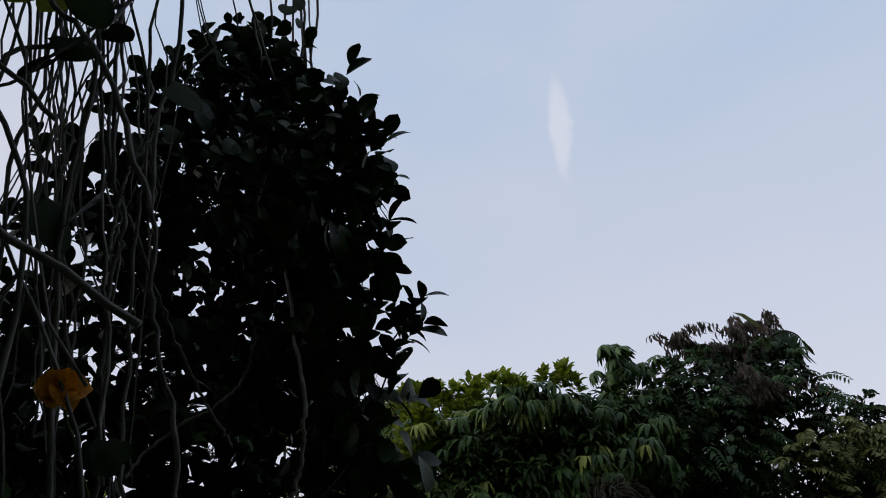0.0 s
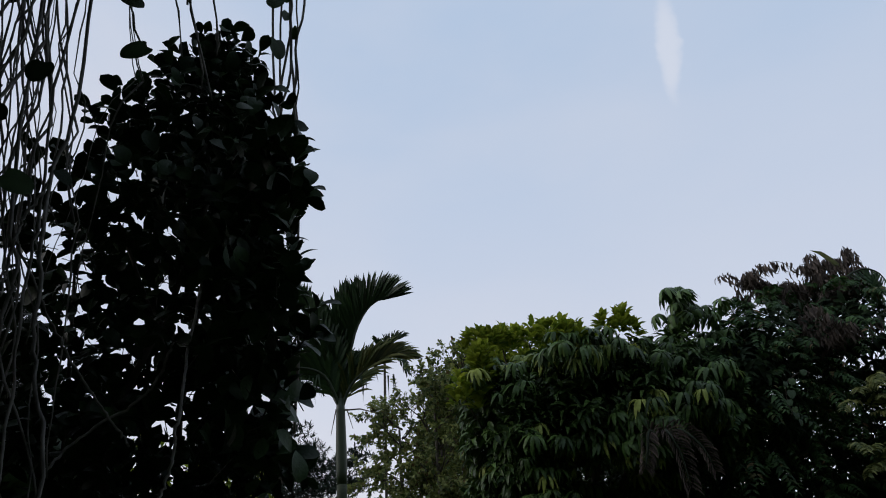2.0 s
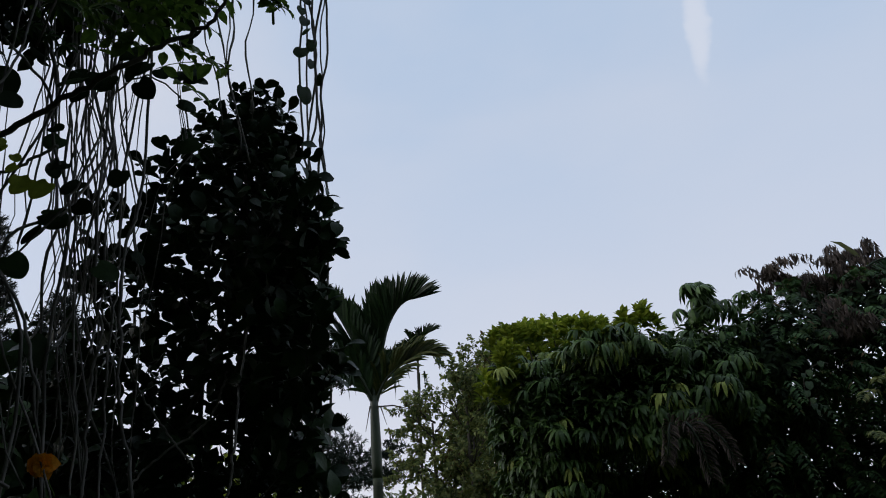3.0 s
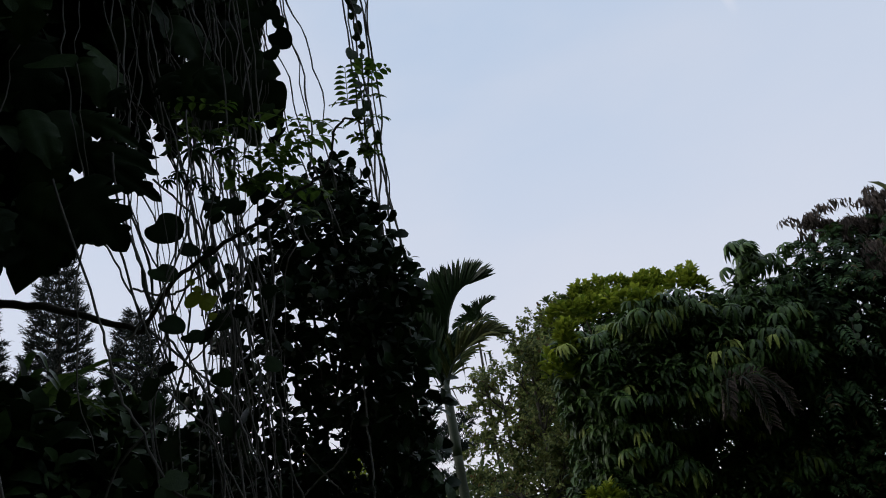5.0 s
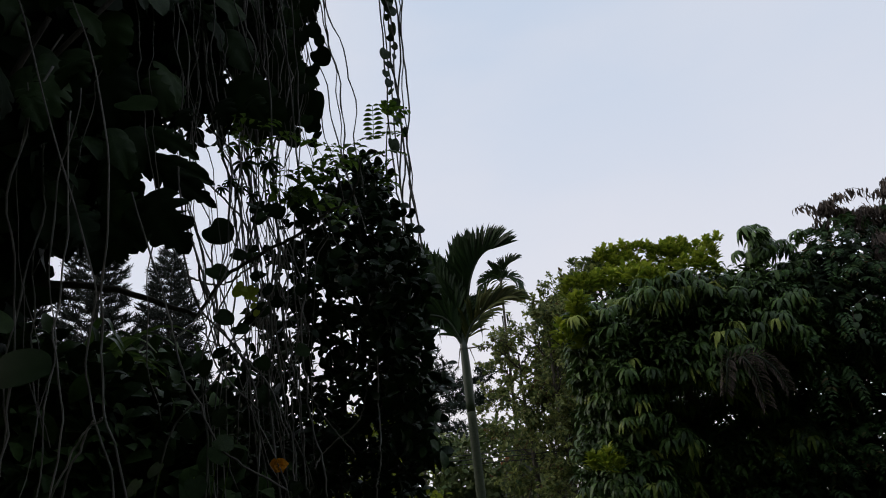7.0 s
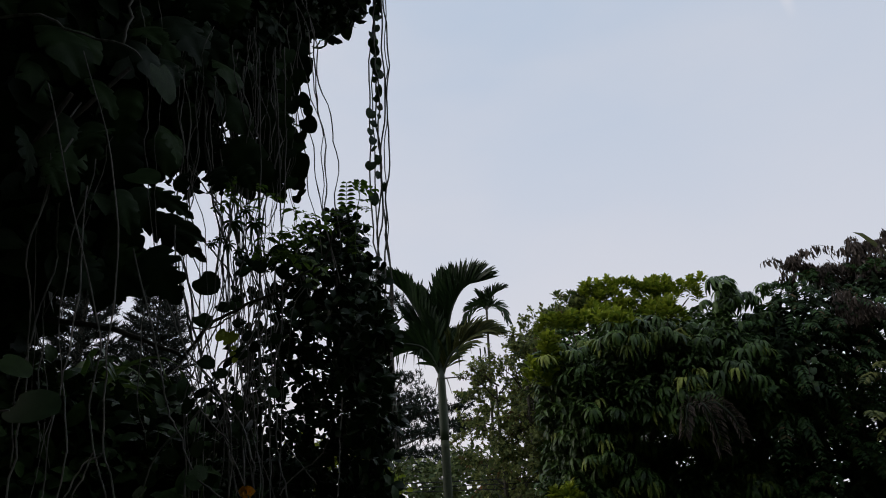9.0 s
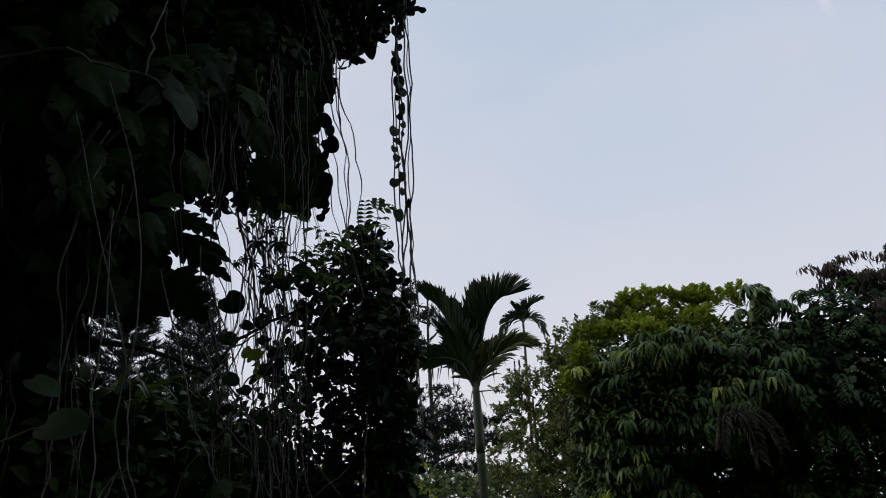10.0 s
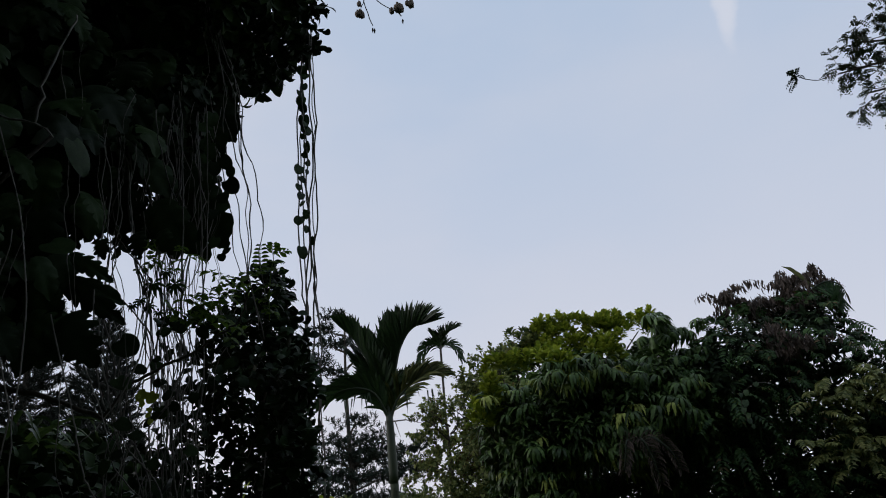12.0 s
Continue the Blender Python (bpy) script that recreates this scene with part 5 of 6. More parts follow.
# tall hedges added out of view behind and beside the path block skylight
build_mound((0, -7.5, 0), [(-7, -7.5, 6.5, 4, 1.2, 6.5), (0, -7.8, 7, 4.5, 1.2, 7), (7, -7.5, 6.5, 4, 1.2, 6.5), (13, -6.5, 6, 3.5, 1.5, 6)], "unseen_shade_hedge", "tall dark hedge added out of view to block skylight", M_shrub, 4600, 0.5, OVAL, 0.5, 7, "hedge")
build_mound((-7.5, 0, 0), [(-7.5, -2, 3.0, 1.2, 4, 3.2), (-7.8, 6, 2.5, 1.2, 4, 2.6)], "unseen_shade_hedge", "tall dark hedge added out of view to block skylight", M_shrub, 1800, 0.5, OVAL, 0.5, 7, "hedge")

build_mound((16.5, 0, 0), [(16.5, -3, 5, 1.3, 4, 5), (17, 4, 4.8, 1.3, 4, 4.8)], "unseen_shade_hedge", "tall dark hedge added out of view to block skylight", M_shrub, 2600, 0.5, OVAL, 0.5, 7, "hedge")

# ---- cables ----
for k, (z0, z1) in enumerate([(2.96, 3.04), (2.88, 2.93), (2.81, 2.79)]):
    cab = thing("power_cable", "thin black overhead cable between the trees", "cable", (0.4, 15.0, z0), "overhead cables")
    t = np.linspace(0, 1, 30)
    sh = Shape()
    sh.tube(np.stack([-6 + 18 * t, 15 + 0 * t, z0 + (z1 - z0) * (18 * t - 6.4) / 2.4 * 0.3 + 0.25 * ((2 * t - 1) ** 2 - 0.1)], 1), 0.008, 4)
    part("cable", sh.mesh("cable", M_cable), cab)


# ---- sprigs, round leaves and flowers among the roots ----
def build_sprig():
    vine = thing("pinnate_vine", "light green young vine with feather-shaped leaves on a thin curved branch", "vine", (0.521, 2.597, 2.228))
    sh = Shape()
    line = bend([(0.521, 2.597, 2.228), (0.647, 2.5, 2.326), (0.752, 2.44, 2.352), (0.848, 2.40, 2.38), (0.934, 2.34, 2.387), (1.005, 2.34, 2.436), (1.077, 2.34, 2.479), (1.122, 2.34, 2.516), (1.156, 2.34, 2.627), (1.188, 2.34, 2.66), (1.235, 2.34, 2.64)], 50, 0.003)
    sh.tube(line, np.linspace(0.0075, 0.0028, 50), 6)
    part("branch", sh.mesh("sprig_branch", M_twig), vine)
    sh = Shape()
    sh.tube(bend([(1.238, 2.34, 2.50), (1.235, 2.34, 2.64), (1.25, 2.34, 2.74), (1.257, 2.34, 2.80)], 14, 0.002), np.linspace(0.003, 0.0015, 14), 5)
    part("branch", sh.mesh("sprig_branch", M_sprig), vine, "thin green leafy shoot")
    sh = Shape()
    sh.tube(bend([(-0.6, 2.6, 2.5), (-0.2, 2.6, 2.43), (0.1, 2.6, 2.38), (0.28, 2.6, 2.33), (0.42, 2.6, 2.265), (0.521, 2.597, 2.228)], 24, 0.003), np.linspace(0.016, 0.008, 24), 8)
    part("branch", sh.mesh("sprig_limb", M_bark), vine, "thick dark bare limb")

    def leaf(at, way, length, pairs, size, droop):
        at = np.asarray(at, float)
        v, f, r = pinnate([at], [way], length, pairs, size, droop, shape=OVAL)
        sh = Shape()
        sh.add(v, f)
        sh.tube(r[0], 0.0012, 3)
        part("leaf", sh.mesh("pinnate_leaf", M_sprig, False), vine)

    # one upright feather leaf, then the tuft round the shoot
    sh = Shape()
    t = np.linspace(0.1, 1.0, 8)
    p = np.stack([1.199 + 0.004 * t, 2.34 + 0 * t, 2.69 + 0.142 * t], 1)
    for s in (-1.0, 1.0):
        v, f = many(p, np.tile([s, -0.1, 0.12], (8, 1)), np.tile([0.0, -1.0, 0.2], (8, 1)), 0.034 * (0.7 + 0.4 * np.sin(np.pi * t)), OVAL, 0.8)
        sh.add(v, f)
    sh.tube(p, 0.0012, 3)
    part("leaf", sh.mesh("pinnate_leaf", M_sprig, False), vine, "upright feather leaf with paired leaflets")
    for tip in [(1.326, 2.796), (1.306, 2.629), (1.199, 2.587), (1.225, 2.539), (1.275, 2.508), (1.152, 2.701), (1.29, 2.74), (1.19, 2.63), (1.26, 2.83), (1.30, 2.70), (1.235, 2.60), (1.25, 2.55)]:
        a = np.array([1.24 + RNG.uniform(-0.01, 0.015), 2.34 + RNG.uniform(-0.02, 0.02), np.clip(tip[1] + RNG.uniform(-0.02, 0.04), 2.52, 2.78)])
        d = np.array([tip[0], 2.30, tip[1]]) - a
        leaf(a, d, np.linalg.norm(d) * 0.9, 4, 0.034, 0.15)
    # the lower, wider sprays
    for x, z in [(1.099, 2.771), (1.05, 2.767), (1.025, 2.711), (0.977, 2.756), (0.946, 2.779), (1.052, 2.558), (1.022, 2.598), (0.992, 2.63), (0.944, 2.57), (0.897, 2.612), (0.85, 2.608), (0.82, 2.621), (0.929, 2.636), (0.889, 2.679), (1.001, 2.675), (0.958, 2.697)]:
        for k in range(2):
            a = np.array([x, 2.5, z]) + RNG.normal(size=3) * np.array([0.02, 0.04, 0.02])
            w = np.array([RNG.uniform(-0.6, 1.0), RNG.uniform(-0.5, 0.2), RNG.uniform(-0.5, 0.3)])
            leaf(a - w * 0.06, w, RNG.uniform(0.08, 0.12), 3, 0.048, 0.25)
    for c, n in [((0.72, 2.8, 3.05), 4), ((0.60, 2.85, 3.02), 5)]:
        for k in range(n):
            leaf(np.asarray(c) + RNG.normal(size=3) * 0.045, (RNG.uniform(-1, 1), RNG.uniform(-0.8, 0.2), RNG.uniform(-0.3, 0.5)), RNG.uniform(0.1, 0.16), 4, 0.044, 0.3)


RNG = np.random.default_rng(31)
build_sprig()


def build_hand_leaves():
    plant = thing("palmate_seedling", "small dark seedling with star-shaped leaves of narrow leaflets", "vine", (0.7, 2.6, 2.6))
    sh = Shape()
    sh.tube(bend([(0.45, 2.7, 3.1), (0.6, 2.6, 2.9), (0.70, 2.5, 2.76), (0.68, 2.5, 2.62)], 14, 0.002), 0.003, 5)
    part("stem", sh.mesh("seedling_stem", M_twig), plant)
    for x, z, s in [(0.71, 2.75, 0.065), (0.80, 2.74, 0.06), (0.66, 2.68, 0.035), (0.70, 2.65, 0.035), (0.74, 2.62, 0.035), (0.63, 2.66, 0.035), (0.76, 2.80, 0.04)]:
        n = 8
        a = np.linspace(0, 2 * np.pi, n, endpoint=False) + RNG.uniform(0, 1)
        tip = np.stack([np.cos(a), 0.25 + 0 * a, np.sin(a) - 0.5], 1)
        p = np.tile(np.array([x, 2.5, z]), (n, 1))
        v, f = many(p, tip, np.tile([0, -1.0, 0.3], (n, 1)), s, LANCE, 0.8)
        part("leaf", mesh_from("star_leaf", v, f, M_shrub), plant)
    grow(plant, 1.05, (1.41, 0.0, 1.38))


build_hand_leaves()


PALE_HEART = heart_mesh("pale_heart_leaf", M_yellow)


def build_round_vine():
    vine = thing("round_leaf_vine", "tangled woody vine with scattered dark round leaves", "vine", (0.65, 2.4, 1.5))
    loops = [
        [(0.50, 2.45, 2.75), (0.56, 2.42, 2.5), (0.64, 2.4, 2.3), (0.70, 2.4, 2.1), (0.73, 2.4, 1.9), (0.86, 2.4, 1.6), (0.9, 2.4, 1.2)],
        [(0.80, 2.38, 2.55), (0.74, 2.4, 2.35), (0.66, 2.42, 2.2), (0.60, 2.4, 2.0), (0.62, 2.4, 1.7), (0.6, 2.4, 1.2)],
        [(0.42, 2.4, 2.6), (0.52, 2.4, 2.42), (0.58, 2.42, 2.2), (0.72, 2.4, 2.02), (0.78, 2.4, 1.8), (0.75, 2.4, 1.3)],
        [(0.86, 2.5, 2.4), (0.8, 2.45, 2.2), (0.72, 2.4, 2.12), (0.66, 2.38, 1.95), (0.5, 2.38, 1.75), (0.4, 2.4, 1.2)],
        [(0.60, 2.45, 2.65), (0.72, 2.44, 2.5), (0.76, 2.42, 2.35), (0.82, 2.42, 2.15), (0.80, 2.44, 1.9), (0.84, 2.45, 1.5)],
        [(0.55, 2.42, 2.30), (0.66, 2.41, 2.26), (0.78, 2.4, 2.32)],
        [(0.58, 2.42, 2.12), (0.68, 2.41, 2.05), (0.80, 2.4, 2.16), (0.86, 2.4, 2.3)],
    ]
    loops += [[(0.5, 2.05, 2.45), (0.62, 2.0, 2.12), (0.656, 2.0, 1.986), (0.688, 2.0, 1.87), (0.726, 2.0, 1.80), (0.779, 2.0, 1.685), (0.84, 2.0, 1.63), (0.95, 2.02, 1.56)],
              [(0.6, 2.1, 2.3), (0.66, 2.1, 2.17), (0.71, 2.08, 2.05), (0.74, 2.1, 1.92), (0.86, 2.1, 1.78)],
              [(0.62, 2.1, 2.0), (0.7, 2.1, 2.08), (0.78, 2.1, 2.22), (0.8, 2.15, 2.4), (0.78, 2.2, 2.7)],
              [(0.58, 2.2, 2.6), (0.62, 2.15, 2.4), (0.68, 2.1, 2.26), (0.72, 2.1, 2.1)],
              [(0.74, 2.1, 2.05), (0.8, 2.1, 1.95), (0.88, 2.1, 1.86), (0.94, 2.1, 1.7)]]
    for pts in loops:
        sh = Shape()
        sh.tube(bend(pts, 30, 0.0018), RNG.uniform(0.0022, 0.0036), 5)
        part("stem", sh.mesh("tangle_stem", M_root), vine)
    leaves = [(0.77, 2.15, 2.27, 0.05), (0.69, 2.2, 2.25, 0.075), (0.74, 2.1, 2.07, 0.06), (0.80, 2.08, 2.02, 0.055), (0.77, 2.1, 1.96, 0.045), (0.72, 2.1, 1.94, 0.055), (0.86, 2.1, 1.93, 0.045), (0.75, 2.1, 1.80, 0.06), (0.65, 2.38, 1.78, 0.075), (0.47, 2.38, 1.75, 0.07), (0.55, 2.37, 1.82, 0.06), (0.58, 2.38, 1.95, 0.05), (0.95, 2.3, 2.2, 0.045), (0.92, 2.3, 2.0, 0.05)]
    for x, y, z, s in leaves:
        hang_leaf("leaf", HEARTS[1], vine, (x, y, z), (RNG.uniform(-0.9, 0.9), RNG.uniform(-0.4, 0.2), RNG.uniform(-1, -0.2)), (RNG.uniform(-0.5, 0.5), -1, 0.4), s, 0.95)
    hang_leaf("leaf", HEARTS[1], vine, (0.65, 2.3, 2.43), (0.7, -0.2, -0.6), (-0.2, -1, 0.4), 0.105, 1.0, "large round grey-green leaf")
    for x, z in [(0.81, 2.15), (0.82, 2.13), (0.835, 2.12), (0.85, 2.10), (0.86, 2.08), (0.865, 2.06)]:
        hang_leaf("leaf", PALE_HEART, vine, (x, 2.08, z), (RNG.uniform(-0.8, 0.8), -0.2, -0.6), (0.2, -1, 0.5), 0.022, 0.9, "pale yellow-green leaf")
    hang_leaf("leaf", HEARTS[0], vine, (0.772, 1.99, 1.70), (0.7, -0.1, -0.4), (0, -0.8, 0.6), 0.058, 0.85)
    # heart leaves on the long roots towards the crown
    for x, z, s in [(0.76, 3.72, 0.085), (0.79, 3.62, 0.06), (0.78, 3.54, 0.085), (0.82, 3.42, 0.08), (0.89, 3.16, 0.085), (0.91, 3.09, 0.05), (0.87, 3.06, 0.05)]:
        hang_leaf("leaf", HEARTS[1], vine, (x, 2.95, z), (RNG.uniform(-0.6, 0.6), -0.2, -0.9), (RNG.uniform(-0.4, 0.4), -1, 0.3), s, 0.95)
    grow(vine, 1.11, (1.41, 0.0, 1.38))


def build_root_leaves():
    """Leaves of a climber that sits on the roots before the bush."""
    vine = thing("heart_leaf_vine", "small dark heart-leaved climber on the roots before the bush", "vine", (0.78, 2.75, 2.3))
    sh = Shape()
    sh.tube(bend([(0.74, 2.78, 2.9), (0.78, 2.74, 2.6), (0.75, 2.72, 2.35), (0.77, 2.72, 2.1), (0.80, 2.72, 1.85), (0.82, 2.72, 1.6)], 26, 0.003), 0.0028, 5)
    part("stem", sh.mesh("heart_vine_stem", M_root), vine)
    sh = Shape()
    sh.tube(bend([(0.78, 2.74, 2.6), (0.86, 2.72, 2.66), (0.96, 2.72, 2.6), (1.0, 2.73, 2.46)], 16, 0.003), 0.0022, 5)
    part("stem", sh.mesh("heart_vine_stem", M_root), vine)
    # place, how many, leaf length
    for x, z, n, size in [(0.75, 2.29, 3, 0.062), (0.70, 2.25, 3, 0.055), (0.71, 2.40, 3, 0.05), (0.67, 2.48, 2, 0.05), (0.74, 2.66, 6, 0.07), (0.89, 2.68, 6, 0.075), (0.98, 2.63, 4, 0.06), (0.99, 2.48, 2, 0.055), (0.70, 1.97, 2, 0.085), (0.83, 1.66, 1, 0.05), (0.80, 1.64, 1, 0.05), (0.84, 1.62, 1, 0.045), (0.92, 2.2, 1, 0.05)]:
        for k in range(n):
            at = (x + RNG.normal() * 0.022, 2.7 + RNG.normal() * 0.03, z + RNG.normal() * 0.022)
            hang_leaf("leaf", HEARTS[1], vine, at, (RNG.uniform(-1, 1), RNG.uniform(-0.5, 0.2), RNG.uniform(-1, 0.2)), (RNG.uniform(-0.6, 0.6), -1, 0.4), size * RNG.uniform(0.75, 1.15), RNG.uniform(0.7, 1.0))
    sh = Shape()
    sh.tube(bend([(0.80, 3.0, 4.1), (0.83, 3.0, 3.8), (0.86, 3.0, 3.5), (0.83, 2.95, 3.2), (0.78, 2.85, 2.9), (0.74, 2.78, 2.9)], 26, 0.003), 0.0026, 5)
    part("stem", sh.mesh("heart_vine_stem", M_root), vine)
    for x, z, size in [(0.76, 3.89, 0.09), (0.81, 3.76, 0.1), (0.84, 3.64, 0.09), (0.88, 3.82, 0.1), (0.90, 3.53, 0.1), (0.87, 3.67, 0.11), (0.80, 3.54, 0.08), (0.88, 3.45, 0.09), (0.84, 3.36, 0.08), (0.92, 3.6, 0.07), (0.82, 3.95, 0.1), (0.80, 3.25, 0.08), (0.86, 3.2, 0.07)]:
        hang_leaf("leaf", HEARTS[1], vine, (x, 2.98, z), (RNG.uniform(-0.6, 0.6), RNG.uniform(-0.4, 0.2), -0.8), (RNG.uniform(-0.5, 0.5), -1, 0.4), size, RNG.uniform(0.7, 0.95))
    for x, z in [(0.70, 2.34), (0.66, 2.35)]:
        hang_leaf("leaf", PALE_HEART, vine, (x, 2.68, z), (RNG.uniform(-0.8, 0.8), -0.2, -0.6), (0.2, -1, 0.5), 0.06, 0.9, "pale yellow-green leaf")


build_round_vine()
build_root_leaves()


def build_edge_leaf():
    plant = thing("broad_leaf_plant", "broad dark green leaves on a pale bare twig beside the roots", "plant", (0.3, 1.6, 1.6))
    hang_leaf("leaf", HEARTS[0], plant, (0.36, 1.66, 1.86), (1.0, -0.2, -0.15), (0, -0.75, 0.6), 0.15, 1.0)
    hang_leaf("leaf", HEARTS[0], plant, (0.34, 1.6, 1.98), (0.9, -0.2, -0.5), (0, -0.6, 0.8), 0.12, 0.7)
    for pts in ([(-0.3, 1.75, 3.2), (0.23, 1.62, 3.15), (0.41, 1.6, 3.06), (0.58, 1.6, 3.0), (0.65, 1.6, 2.94)], [(0.58, 1.6, 3.0), (0.60, 1.6, 3.2), (0.66, 1.65, 3.5)], [(-0.2, 1.7, 1.6), (0.2, 1.62, 1.78), (0.40, 1.58, 1.83)]):
        sh = Shape()
        sh.tube(bend(pts, 14, 0.004), np.linspace(0.006, 0.003, 14), 5)
        part("twig", sh.mesh("pale_twig", M_root), plant)


build_edge_leaf()


def build_low_hearts():
    plant = thing("heart_leaf_plant", "low plant with a few dull green heart leaves among the roots", "plant", (0.6, 2.3, 1.4))
    for x, z, s in [(0.679, 1.73, 0.07), (0.52, 1.694, 0.055), (0.457, 1.655, 0.06), (0.615, 1.645, 0.075), (0.72, 1.756, 0.05)]:
        sh = Shape()
        sh.tube(bend([(0.6, 2.32, 1.2), (x - 0.02, 2.31, z - 0.15), (x, 2.3, z)], 8, 0.002), 0.002, 4)
        part("stalk", sh.mesh("heart_stalk", M_sprig), plant)
        hang_leaf("leaf", HEARTS[0], plant, (x, 2.29, z), (RNG.uniform(-0.6, 0.6), -0.35, -0.7), (RNG.uniform(-0.3, 0.3), -0.7, 0.7), s, 0.9)


build_low_hearts()


def build_strap_plant():
    plant = thing("strap_leaf_plant", "clump of long arching bright green strap leaves in the shade", "plant", (-0.4, 3.5, 0.0))
    for k in range(34):
        a, L = RNG.uniform(0, 6.3), RNG.uniform(0.5, 0.85)
        d = np.array([math.cos(a), 0.6 * math.sin(a), 0])
        t = np.linspace(0, 1, 9)[:, None]
        line = np.array([-0.36, 3.5, 2.06]) + d * L * 0.75 * t + np.array([0, 0, 1.0]) * L * (1.5 * t - 1.15 * t**2)
        side = np.cross(d, (0, 0, 1.0)) * (0.022 * np.sin(np.pi * np.clip(t, 0.04, 0.97)) ** 0.6)
        keel = np.array([0, 0, -0.006])
        v = np.concatenate([line - side, line + keel, line + side])
        f = [(i, i + 1, i + 10, i + 9) for i in range(8)] + [(i + 9, i + 10, i + 19, i + 18) for i in range(8)]
        part("leaf", mesh_from("strap_leaf", v, f, M_strap, True), plant)
    sh = Shape()
    sh.tube([(-0.4, 3.5, -0.03), (-0.42, 3.5, 1.0), (-0.36, 3.5, 2.15)], [0.05, 0.045, 0.04], 8)
    part("stem", sh.mesh("strap_stem", M_bark), plant)


build_strap_plant()


def build_flower(at, turn):
    fl = thing("orange_flower", "bright orange cup of crumpled petals on a thin stalk", "flower", at)
    for k in range(14):
        a = k * 2 * math.pi / 5 + turn + RNG.uniform(-0.3, 0.3) + 0.6 * (k // 5)
        y = Vector((math.cos(a), -0.25 - 0.45 * (k // 5) - RNG.uniform(0.0, 0.3), math.sin(a) * 0.8)).normalized()
        m = leaf_pose(at, y, (RNG.uniform(-0.5, 0.5), -1, RNG.uniform(-0.5, 0.5)), 0.027 * RNG.uniform(0.8, 1.15), RNG.uniform(1.1, 1.5))
        m.translation = (0, 0, 0)
        part("petal", PETAL, fl, m=m)
    sh = Shape()
    sh.tube(bend([(at[0] + 0.04, at[1] + 0.05, at[2] - 0.12), (at[0] + 0.01, at[1] + 0.03, at[2] - 0.04), (at[0], at[1] + 0.004, at[2])], 8, 0.001), 0.002, 4)
    part("stalk", sh.mesh("flower_stalk", M_sprig), fl)


# pale roots that hang just before the bush, and a bare twig across it
for pts, r in [
    ([(0.76, 2.9, 3.9), (0.80, 2.88, 3.4), (0.85, 2.86, 2.5), (0.826, 2.85, 2.22), (0.84, 2.85, 2.01), (0.853, 2.85, 1.86), (0.893, 2.85, 1.69), (0.9, 2.85, 1.5)], 0.0042),
    ([(0.68, 2.9, 3.9), (0.72, 2.88, 3.2), (0.758, 2.85, 2.24), (0.795, 2.85, 2.05), (0.784, 2.85, 1.95), (0.79, 2.85, 1.77), (0.80, 2.85, 1.6)], 0.004),
    ([(0.81, 2.9, 3.9), (0.84, 2.88, 3.1), (0.80, 2.86, 2.5), (0.815, 2.86, 2.2), (0.81, 2.86, 2.0), (0.82, 2.86, 1.8), (0.83, 2.86, 1.62)], 0.0032),
    ([(0.826, 2.85, 2.22), (0.79, 2.84, 2.12), (0.78, 2.84, 1.98)], 0.003),
    ([(0.78, 2.86, 2.1), (0.86, 2.95, 1.93), (0.92, 3.05, 1.83), (0.97, 3.1, 1.76)], 0.0028),
    ([(0.80, 3.15, 1.72), (0.84, 3.2, 1.80), (0.968, 3.2, 1.89), (1.0, 3.22, 1.97), (1.01, 3.25, 2.05)], 0.0034),
    ([(1.06, 3.3, 2.3), (1.08, 3.02, 1.84), (1.08, 3.0, 1.715), (1.06, 3.0, 1.63), (1.04, 3.0, 1.5)], 0.0036),
]:
    sh = Shape()
    sh.tube(bend(pts, 44, 0.002), r, 6)
    part("aerial_root", sh.mesh("aerial_root", M_root), host)

PETAL = mesh_from("petal", *leaf_shape(0.95, 0.22, 0.5, 0.62, 7, 0.6), M_petal, True)
build_flower((0.772, 2.68, 1.698), 0.3)


# ---- dry seed pods that hang from the crown above ----
def build_pods():
    for pts in ([(1.72, 4.6, 6.5), (1.62, 4.5, 5.98), (1.58, 4.5, 5.88)], [(1.70, 4.55, 6.45), (1.62, 4.5, 6.0), (1.68, 4.5, 5.72)], [(1.75, 4.6, 6.5), (1.72, 4.5, 6.0), (1.86, 4.5, 5.86), (1.92, 4.5, 5.8)]):
        s2 = Shape()
        s2.tube(bend(pts, 12, 0.003), 0.004, 4)
        part("hanging_twig", s2.mesh("pod_twig", M_twig), host)
    for x, z, s in [(1.585, 5.85, 0.042), (1.565, 5.85, 0.036), (1.60, 5.835, 0.036), (1.58, 5.95, 0.03), (1.84, 5.86, 0.034), (1.89, 5.89, 0.05), (1.915, 5.88, 0.045), (1.97, 5.93, 0.03), (2.0, 5.92, 0.045)]:
        bm = bmesh.new()
        bmesh.ops.create_uvsphere(bm, u_segments=8, v_segments=6, radius=1.0)
        for v in bm.verts:
            v.co = Vector((v.co.x * s * 0.62, v.co.y * s * 0.62, v.co.z * s)) * (1 + 0.18 * math.sin(5 * v.co.x + 7 * v.co.y))
            v.co += Vector((x, 4.5, z))
        me = bpy.data.meshes.new("pod")
        bm.to_mesh(me)
        bm.free()
        me.materials.append(M_pod)
        me.shade_smooth()
        part("seed_pod", me, host, "pale brown dry seed pod")
    for x, z in [(1.675, 5.70), (1.69, 5.69), (1.92, 5.77)]:
        s2 = Shape()
        s2.tube([(x, 4.5, z), (x, 4.5, z - 0.02), (x, 4.5, z - 0.05)], [0.003, 0.009, 0.002], 6)
        part("bud", s2.mesh("pod_bud", M_twig), host)


build_pods()


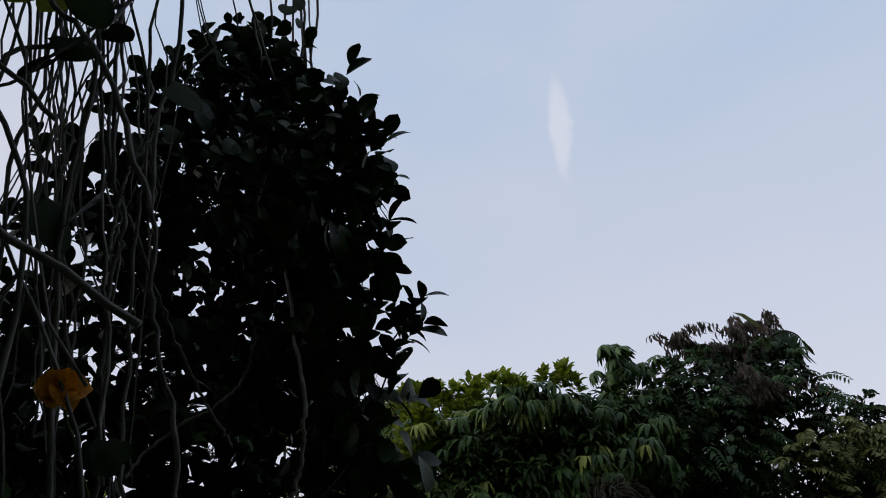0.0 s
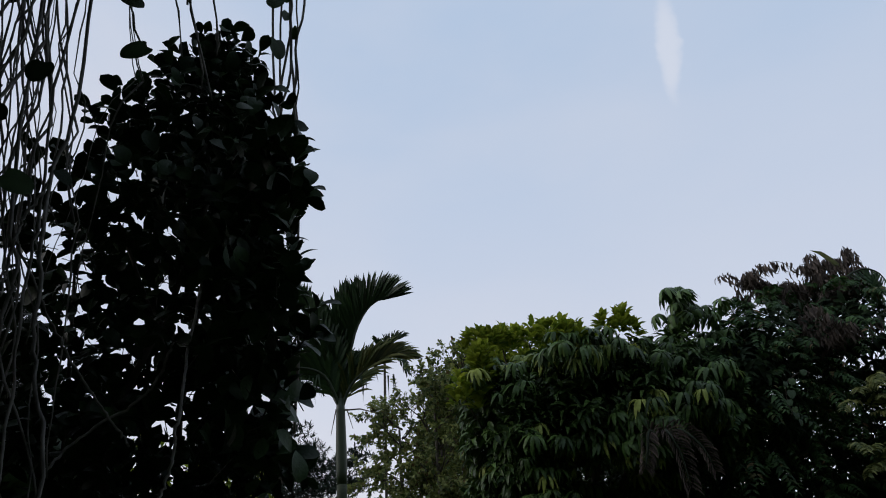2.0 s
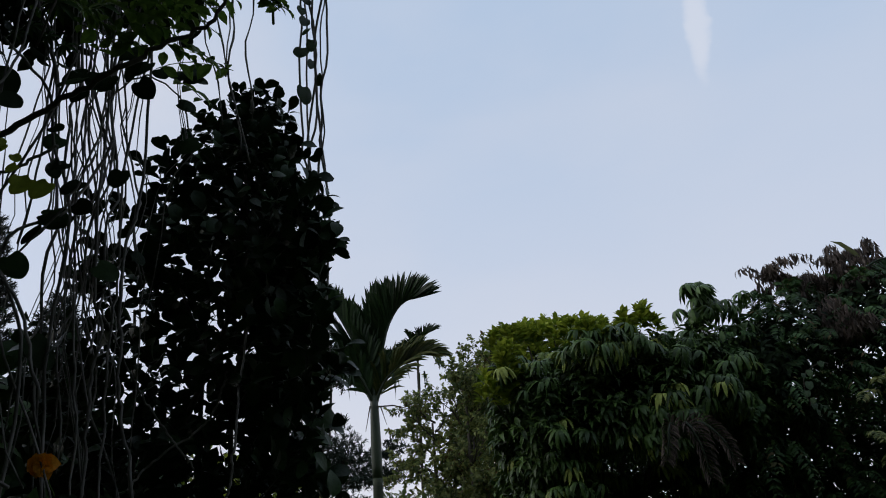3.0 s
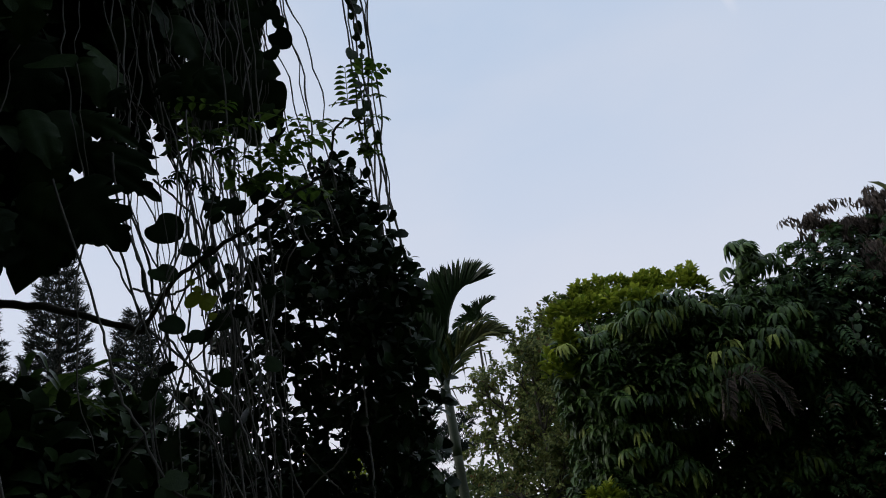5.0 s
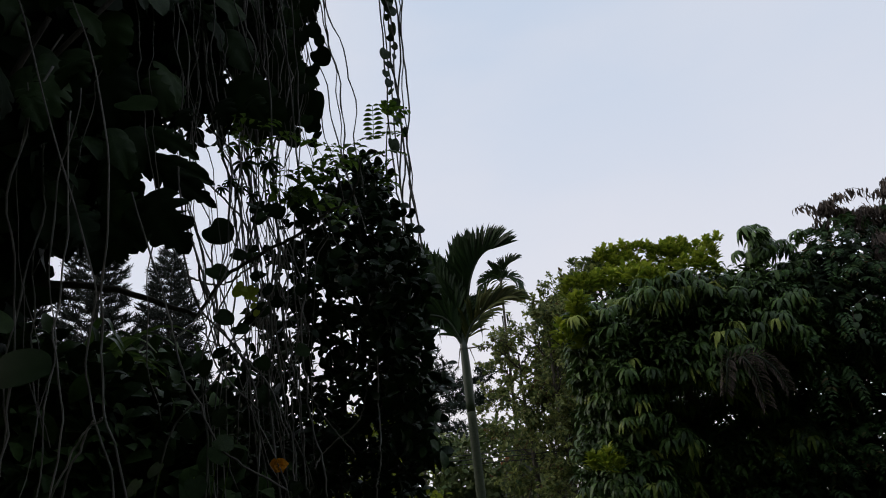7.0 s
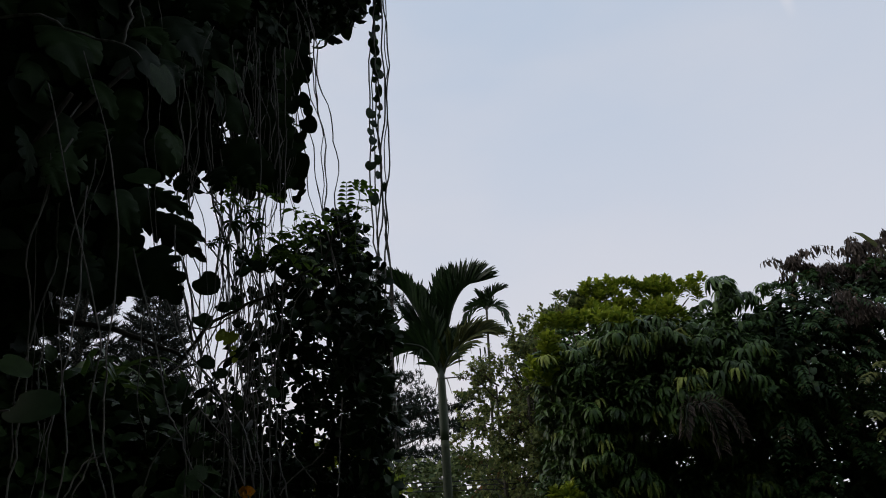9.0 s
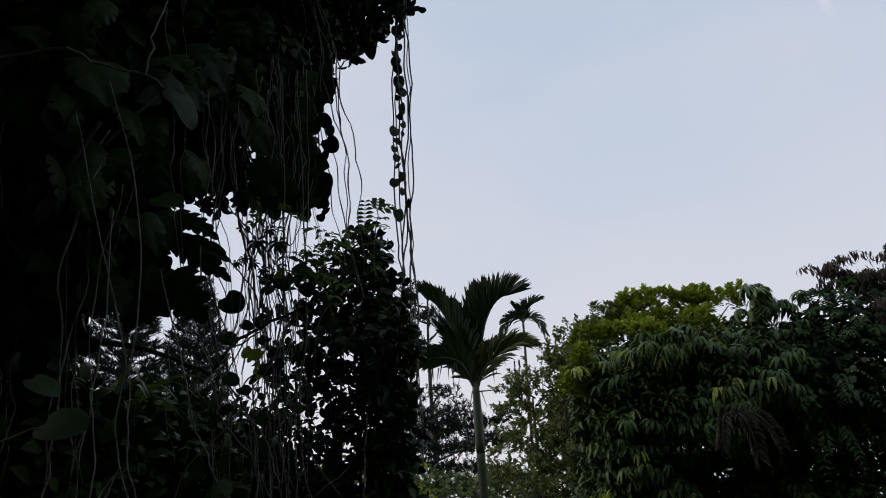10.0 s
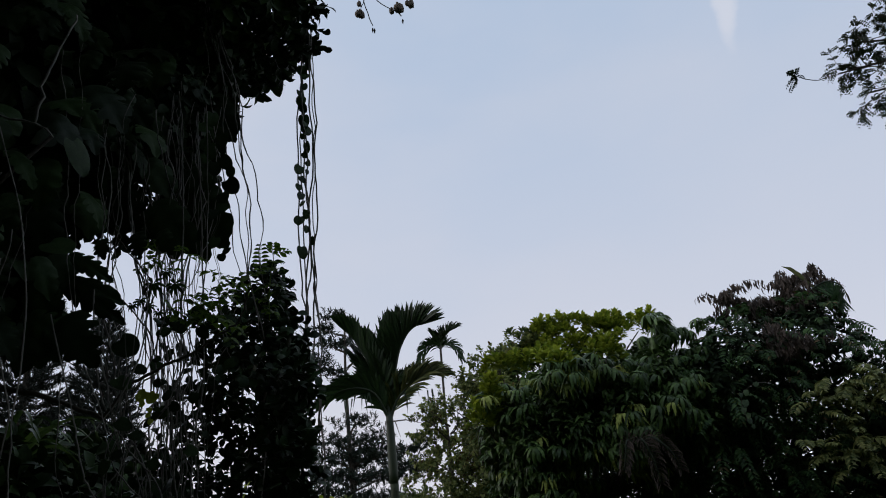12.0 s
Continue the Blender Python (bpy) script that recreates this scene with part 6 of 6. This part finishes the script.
# ---- fine-leaved branch reaching in from the other side ----
def build_fine_branch():
    at = (8.2, 3.6, 0.0)
    tree = thing("fine_leaved_tree", "tree with fine feathery dark leaves on thin spreading twigs", "tree", at)
    sh = Shape()
    limbs(sh, (8.2, 3.6, -0.05), [(8.1, 3.6, 4.6)], 0.16, 0.09, 9, 0.02)
    part("trunk", sh.mesh("fine_trunk", M_bark), tree)
    tips = []
    for tip, r in [((4.83, 3.8, 4.50), 0.03), ((5.0, 3.8, 4.75), 0.02), ((4.98, 3.8, 4.33), 0.02), ((5.15, 3.85, 4.62), 0.02), ((5.12, 3.75, 4.17), 0.02), ((5.4, 3.8, 4.05), 0.02), ((5.3, 3.85, 5.0), 0.02), ((5.45, 3.8, 5.2), 0.02), ((5.5, 3.8, 4.7), 0.02)]:
        sh = Shape()
        limbs(sh, (8.1, 3.6, 4.5), [tip], 0.045, 0.006, 6, 0.06)
        for k in range(6):
            b = np.array(tip) + np.array([RNG.uniform(0.0, 0.5), RNG.uniform(-0.1, 0.1), RNG.uniform(-0.02, 0.06)])
            branching(sh, b, (RNG.uniform(-1, 0.2), RNG.uniform(-0.6, 0.6), RNG.uniform(-0.7, 0.6)), RNG.uniform(0.12, 0.22), 0.004, 1, tips)
        part("branch", sh.mesh("fine_branch", M_twig), tree)
    sh = Shape()
    sh.tube(bend([(4.83, 3.8, 4.50), (4.66, 3.8, 4.46), (4.54, 3.8, 4.50)], 8, 0.003), 0.003, 4)
    part("branch", sh.mesh("fine_tip", M_twig), tree)
    tips += [(np.array([4.54, 3.8, 4.50]) + RNG.normal(size=3) * 0.02, np.array([-0.5, 0, 0.3])) for k in range(5)]
    p = np.repeat(np.array([t[0] for t in tips]), 3, 0)
    d = np.repeat(np.array([t[1] for t in tips]), 3, 0) + RNG.normal(size=p.shape) * 0.6
    v, f, _ = pinnate(p, d, RNG.uniform(0.05, 0.09, len(p)), 6, 0.021, 0.35, shape=OVAL)
    part("crown", mesh_from("fine_crown", v, f, M_tiny), tree, kind="stuff")


build_fine_branch()


# ---- details of the tree row ----
def build_trailing_vine():
    vine = thing("trailing_vine", "pale leaves of a vine trailing in front of a dark tree", "vine", (6.45, 9.9, 3.85))
    sh = Shape()
    sh.tube(bend([(6.9, 10.6, 4.0), (6.5, 9.95, 3.86), (6.25, 9.9, 3.78), (6.15, 9.9, 3.6), (6.17, 9.9, 3.35)], 14, 0.01), 0.006, 5)
    part("stem", sh.mesh("trail_stem", M_twig), vine)
    for x, z in [(6.46, 3.86), (6.36, 3.84), (6.27, 3.78), (6.2, 3.72), (6.15, 3.64), (6.13, 3.56), (6.16, 3.48), (6.18, 3.4), (6.2, 3.33)]:
        hang_leaf("leaf", HEARTS[0], vine, (x + RNG.uniform(-0.05, 0.05), 9.86, z + RNG.uniform(-0.03, 0.03)), (RNG.uniform(-0.6, 0.3), -0.3, -0.8), (RNG.uniform(-0.6, 0.6), -0.7, 0.8), RNG.uniform(0.07, 0.12), 0.8)
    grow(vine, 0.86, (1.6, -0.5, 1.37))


build_trailing_vine()


# ---- a far house behind the thin tree ----
def build_house():
    at = (2.6, 33.0, 0)
    h = thing("house", "distant house with an orange tiled roof", "house", at)
    sh = Shape()
    v = [(2.0, 32, -0.05), (4.6, 32, -0.05), (4.6, 37, -0.05), (2.0, 37, -0.05), (2.0, 32, 3.9), (4.6, 32, 3.9), (4.6, 37, 3.9), (2.0, 37, 3.9), (3.3, 32, 5.0), (3.3, 37, 5.0)]
    sh.add(v, [(0, 1, 5, 8, 4), (1, 2, 6, 5), (2, 3, 7, 9, 6), (3, 0, 4, 7)])
    part("wall", sh.mesh("house_wall", M_wall, False), h)
    for s in (-1, 1):
        sh = Shape()
        v = [(3.3, 31.7, 5.02), (3.3, 37.3, 5.02), (3.3 + s * 1.6, 37.3, 3.7), (3.3 + s * 1.6, 31.7, 3.7)]
        v += [(x, y, z + 0.16) for x, y, z in v]
        sh.add(v, [(0, 1, 2, 3), (4, 7, 6, 5), (0, 3, 7, 4), (3, 2, 6, 7), (2, 1, 5, 6), (1, 0, 4, 5)])
        part("roof", sh.mesh("house_roof", M_roof, False), h, "orange tiled roof slope")


build_house()
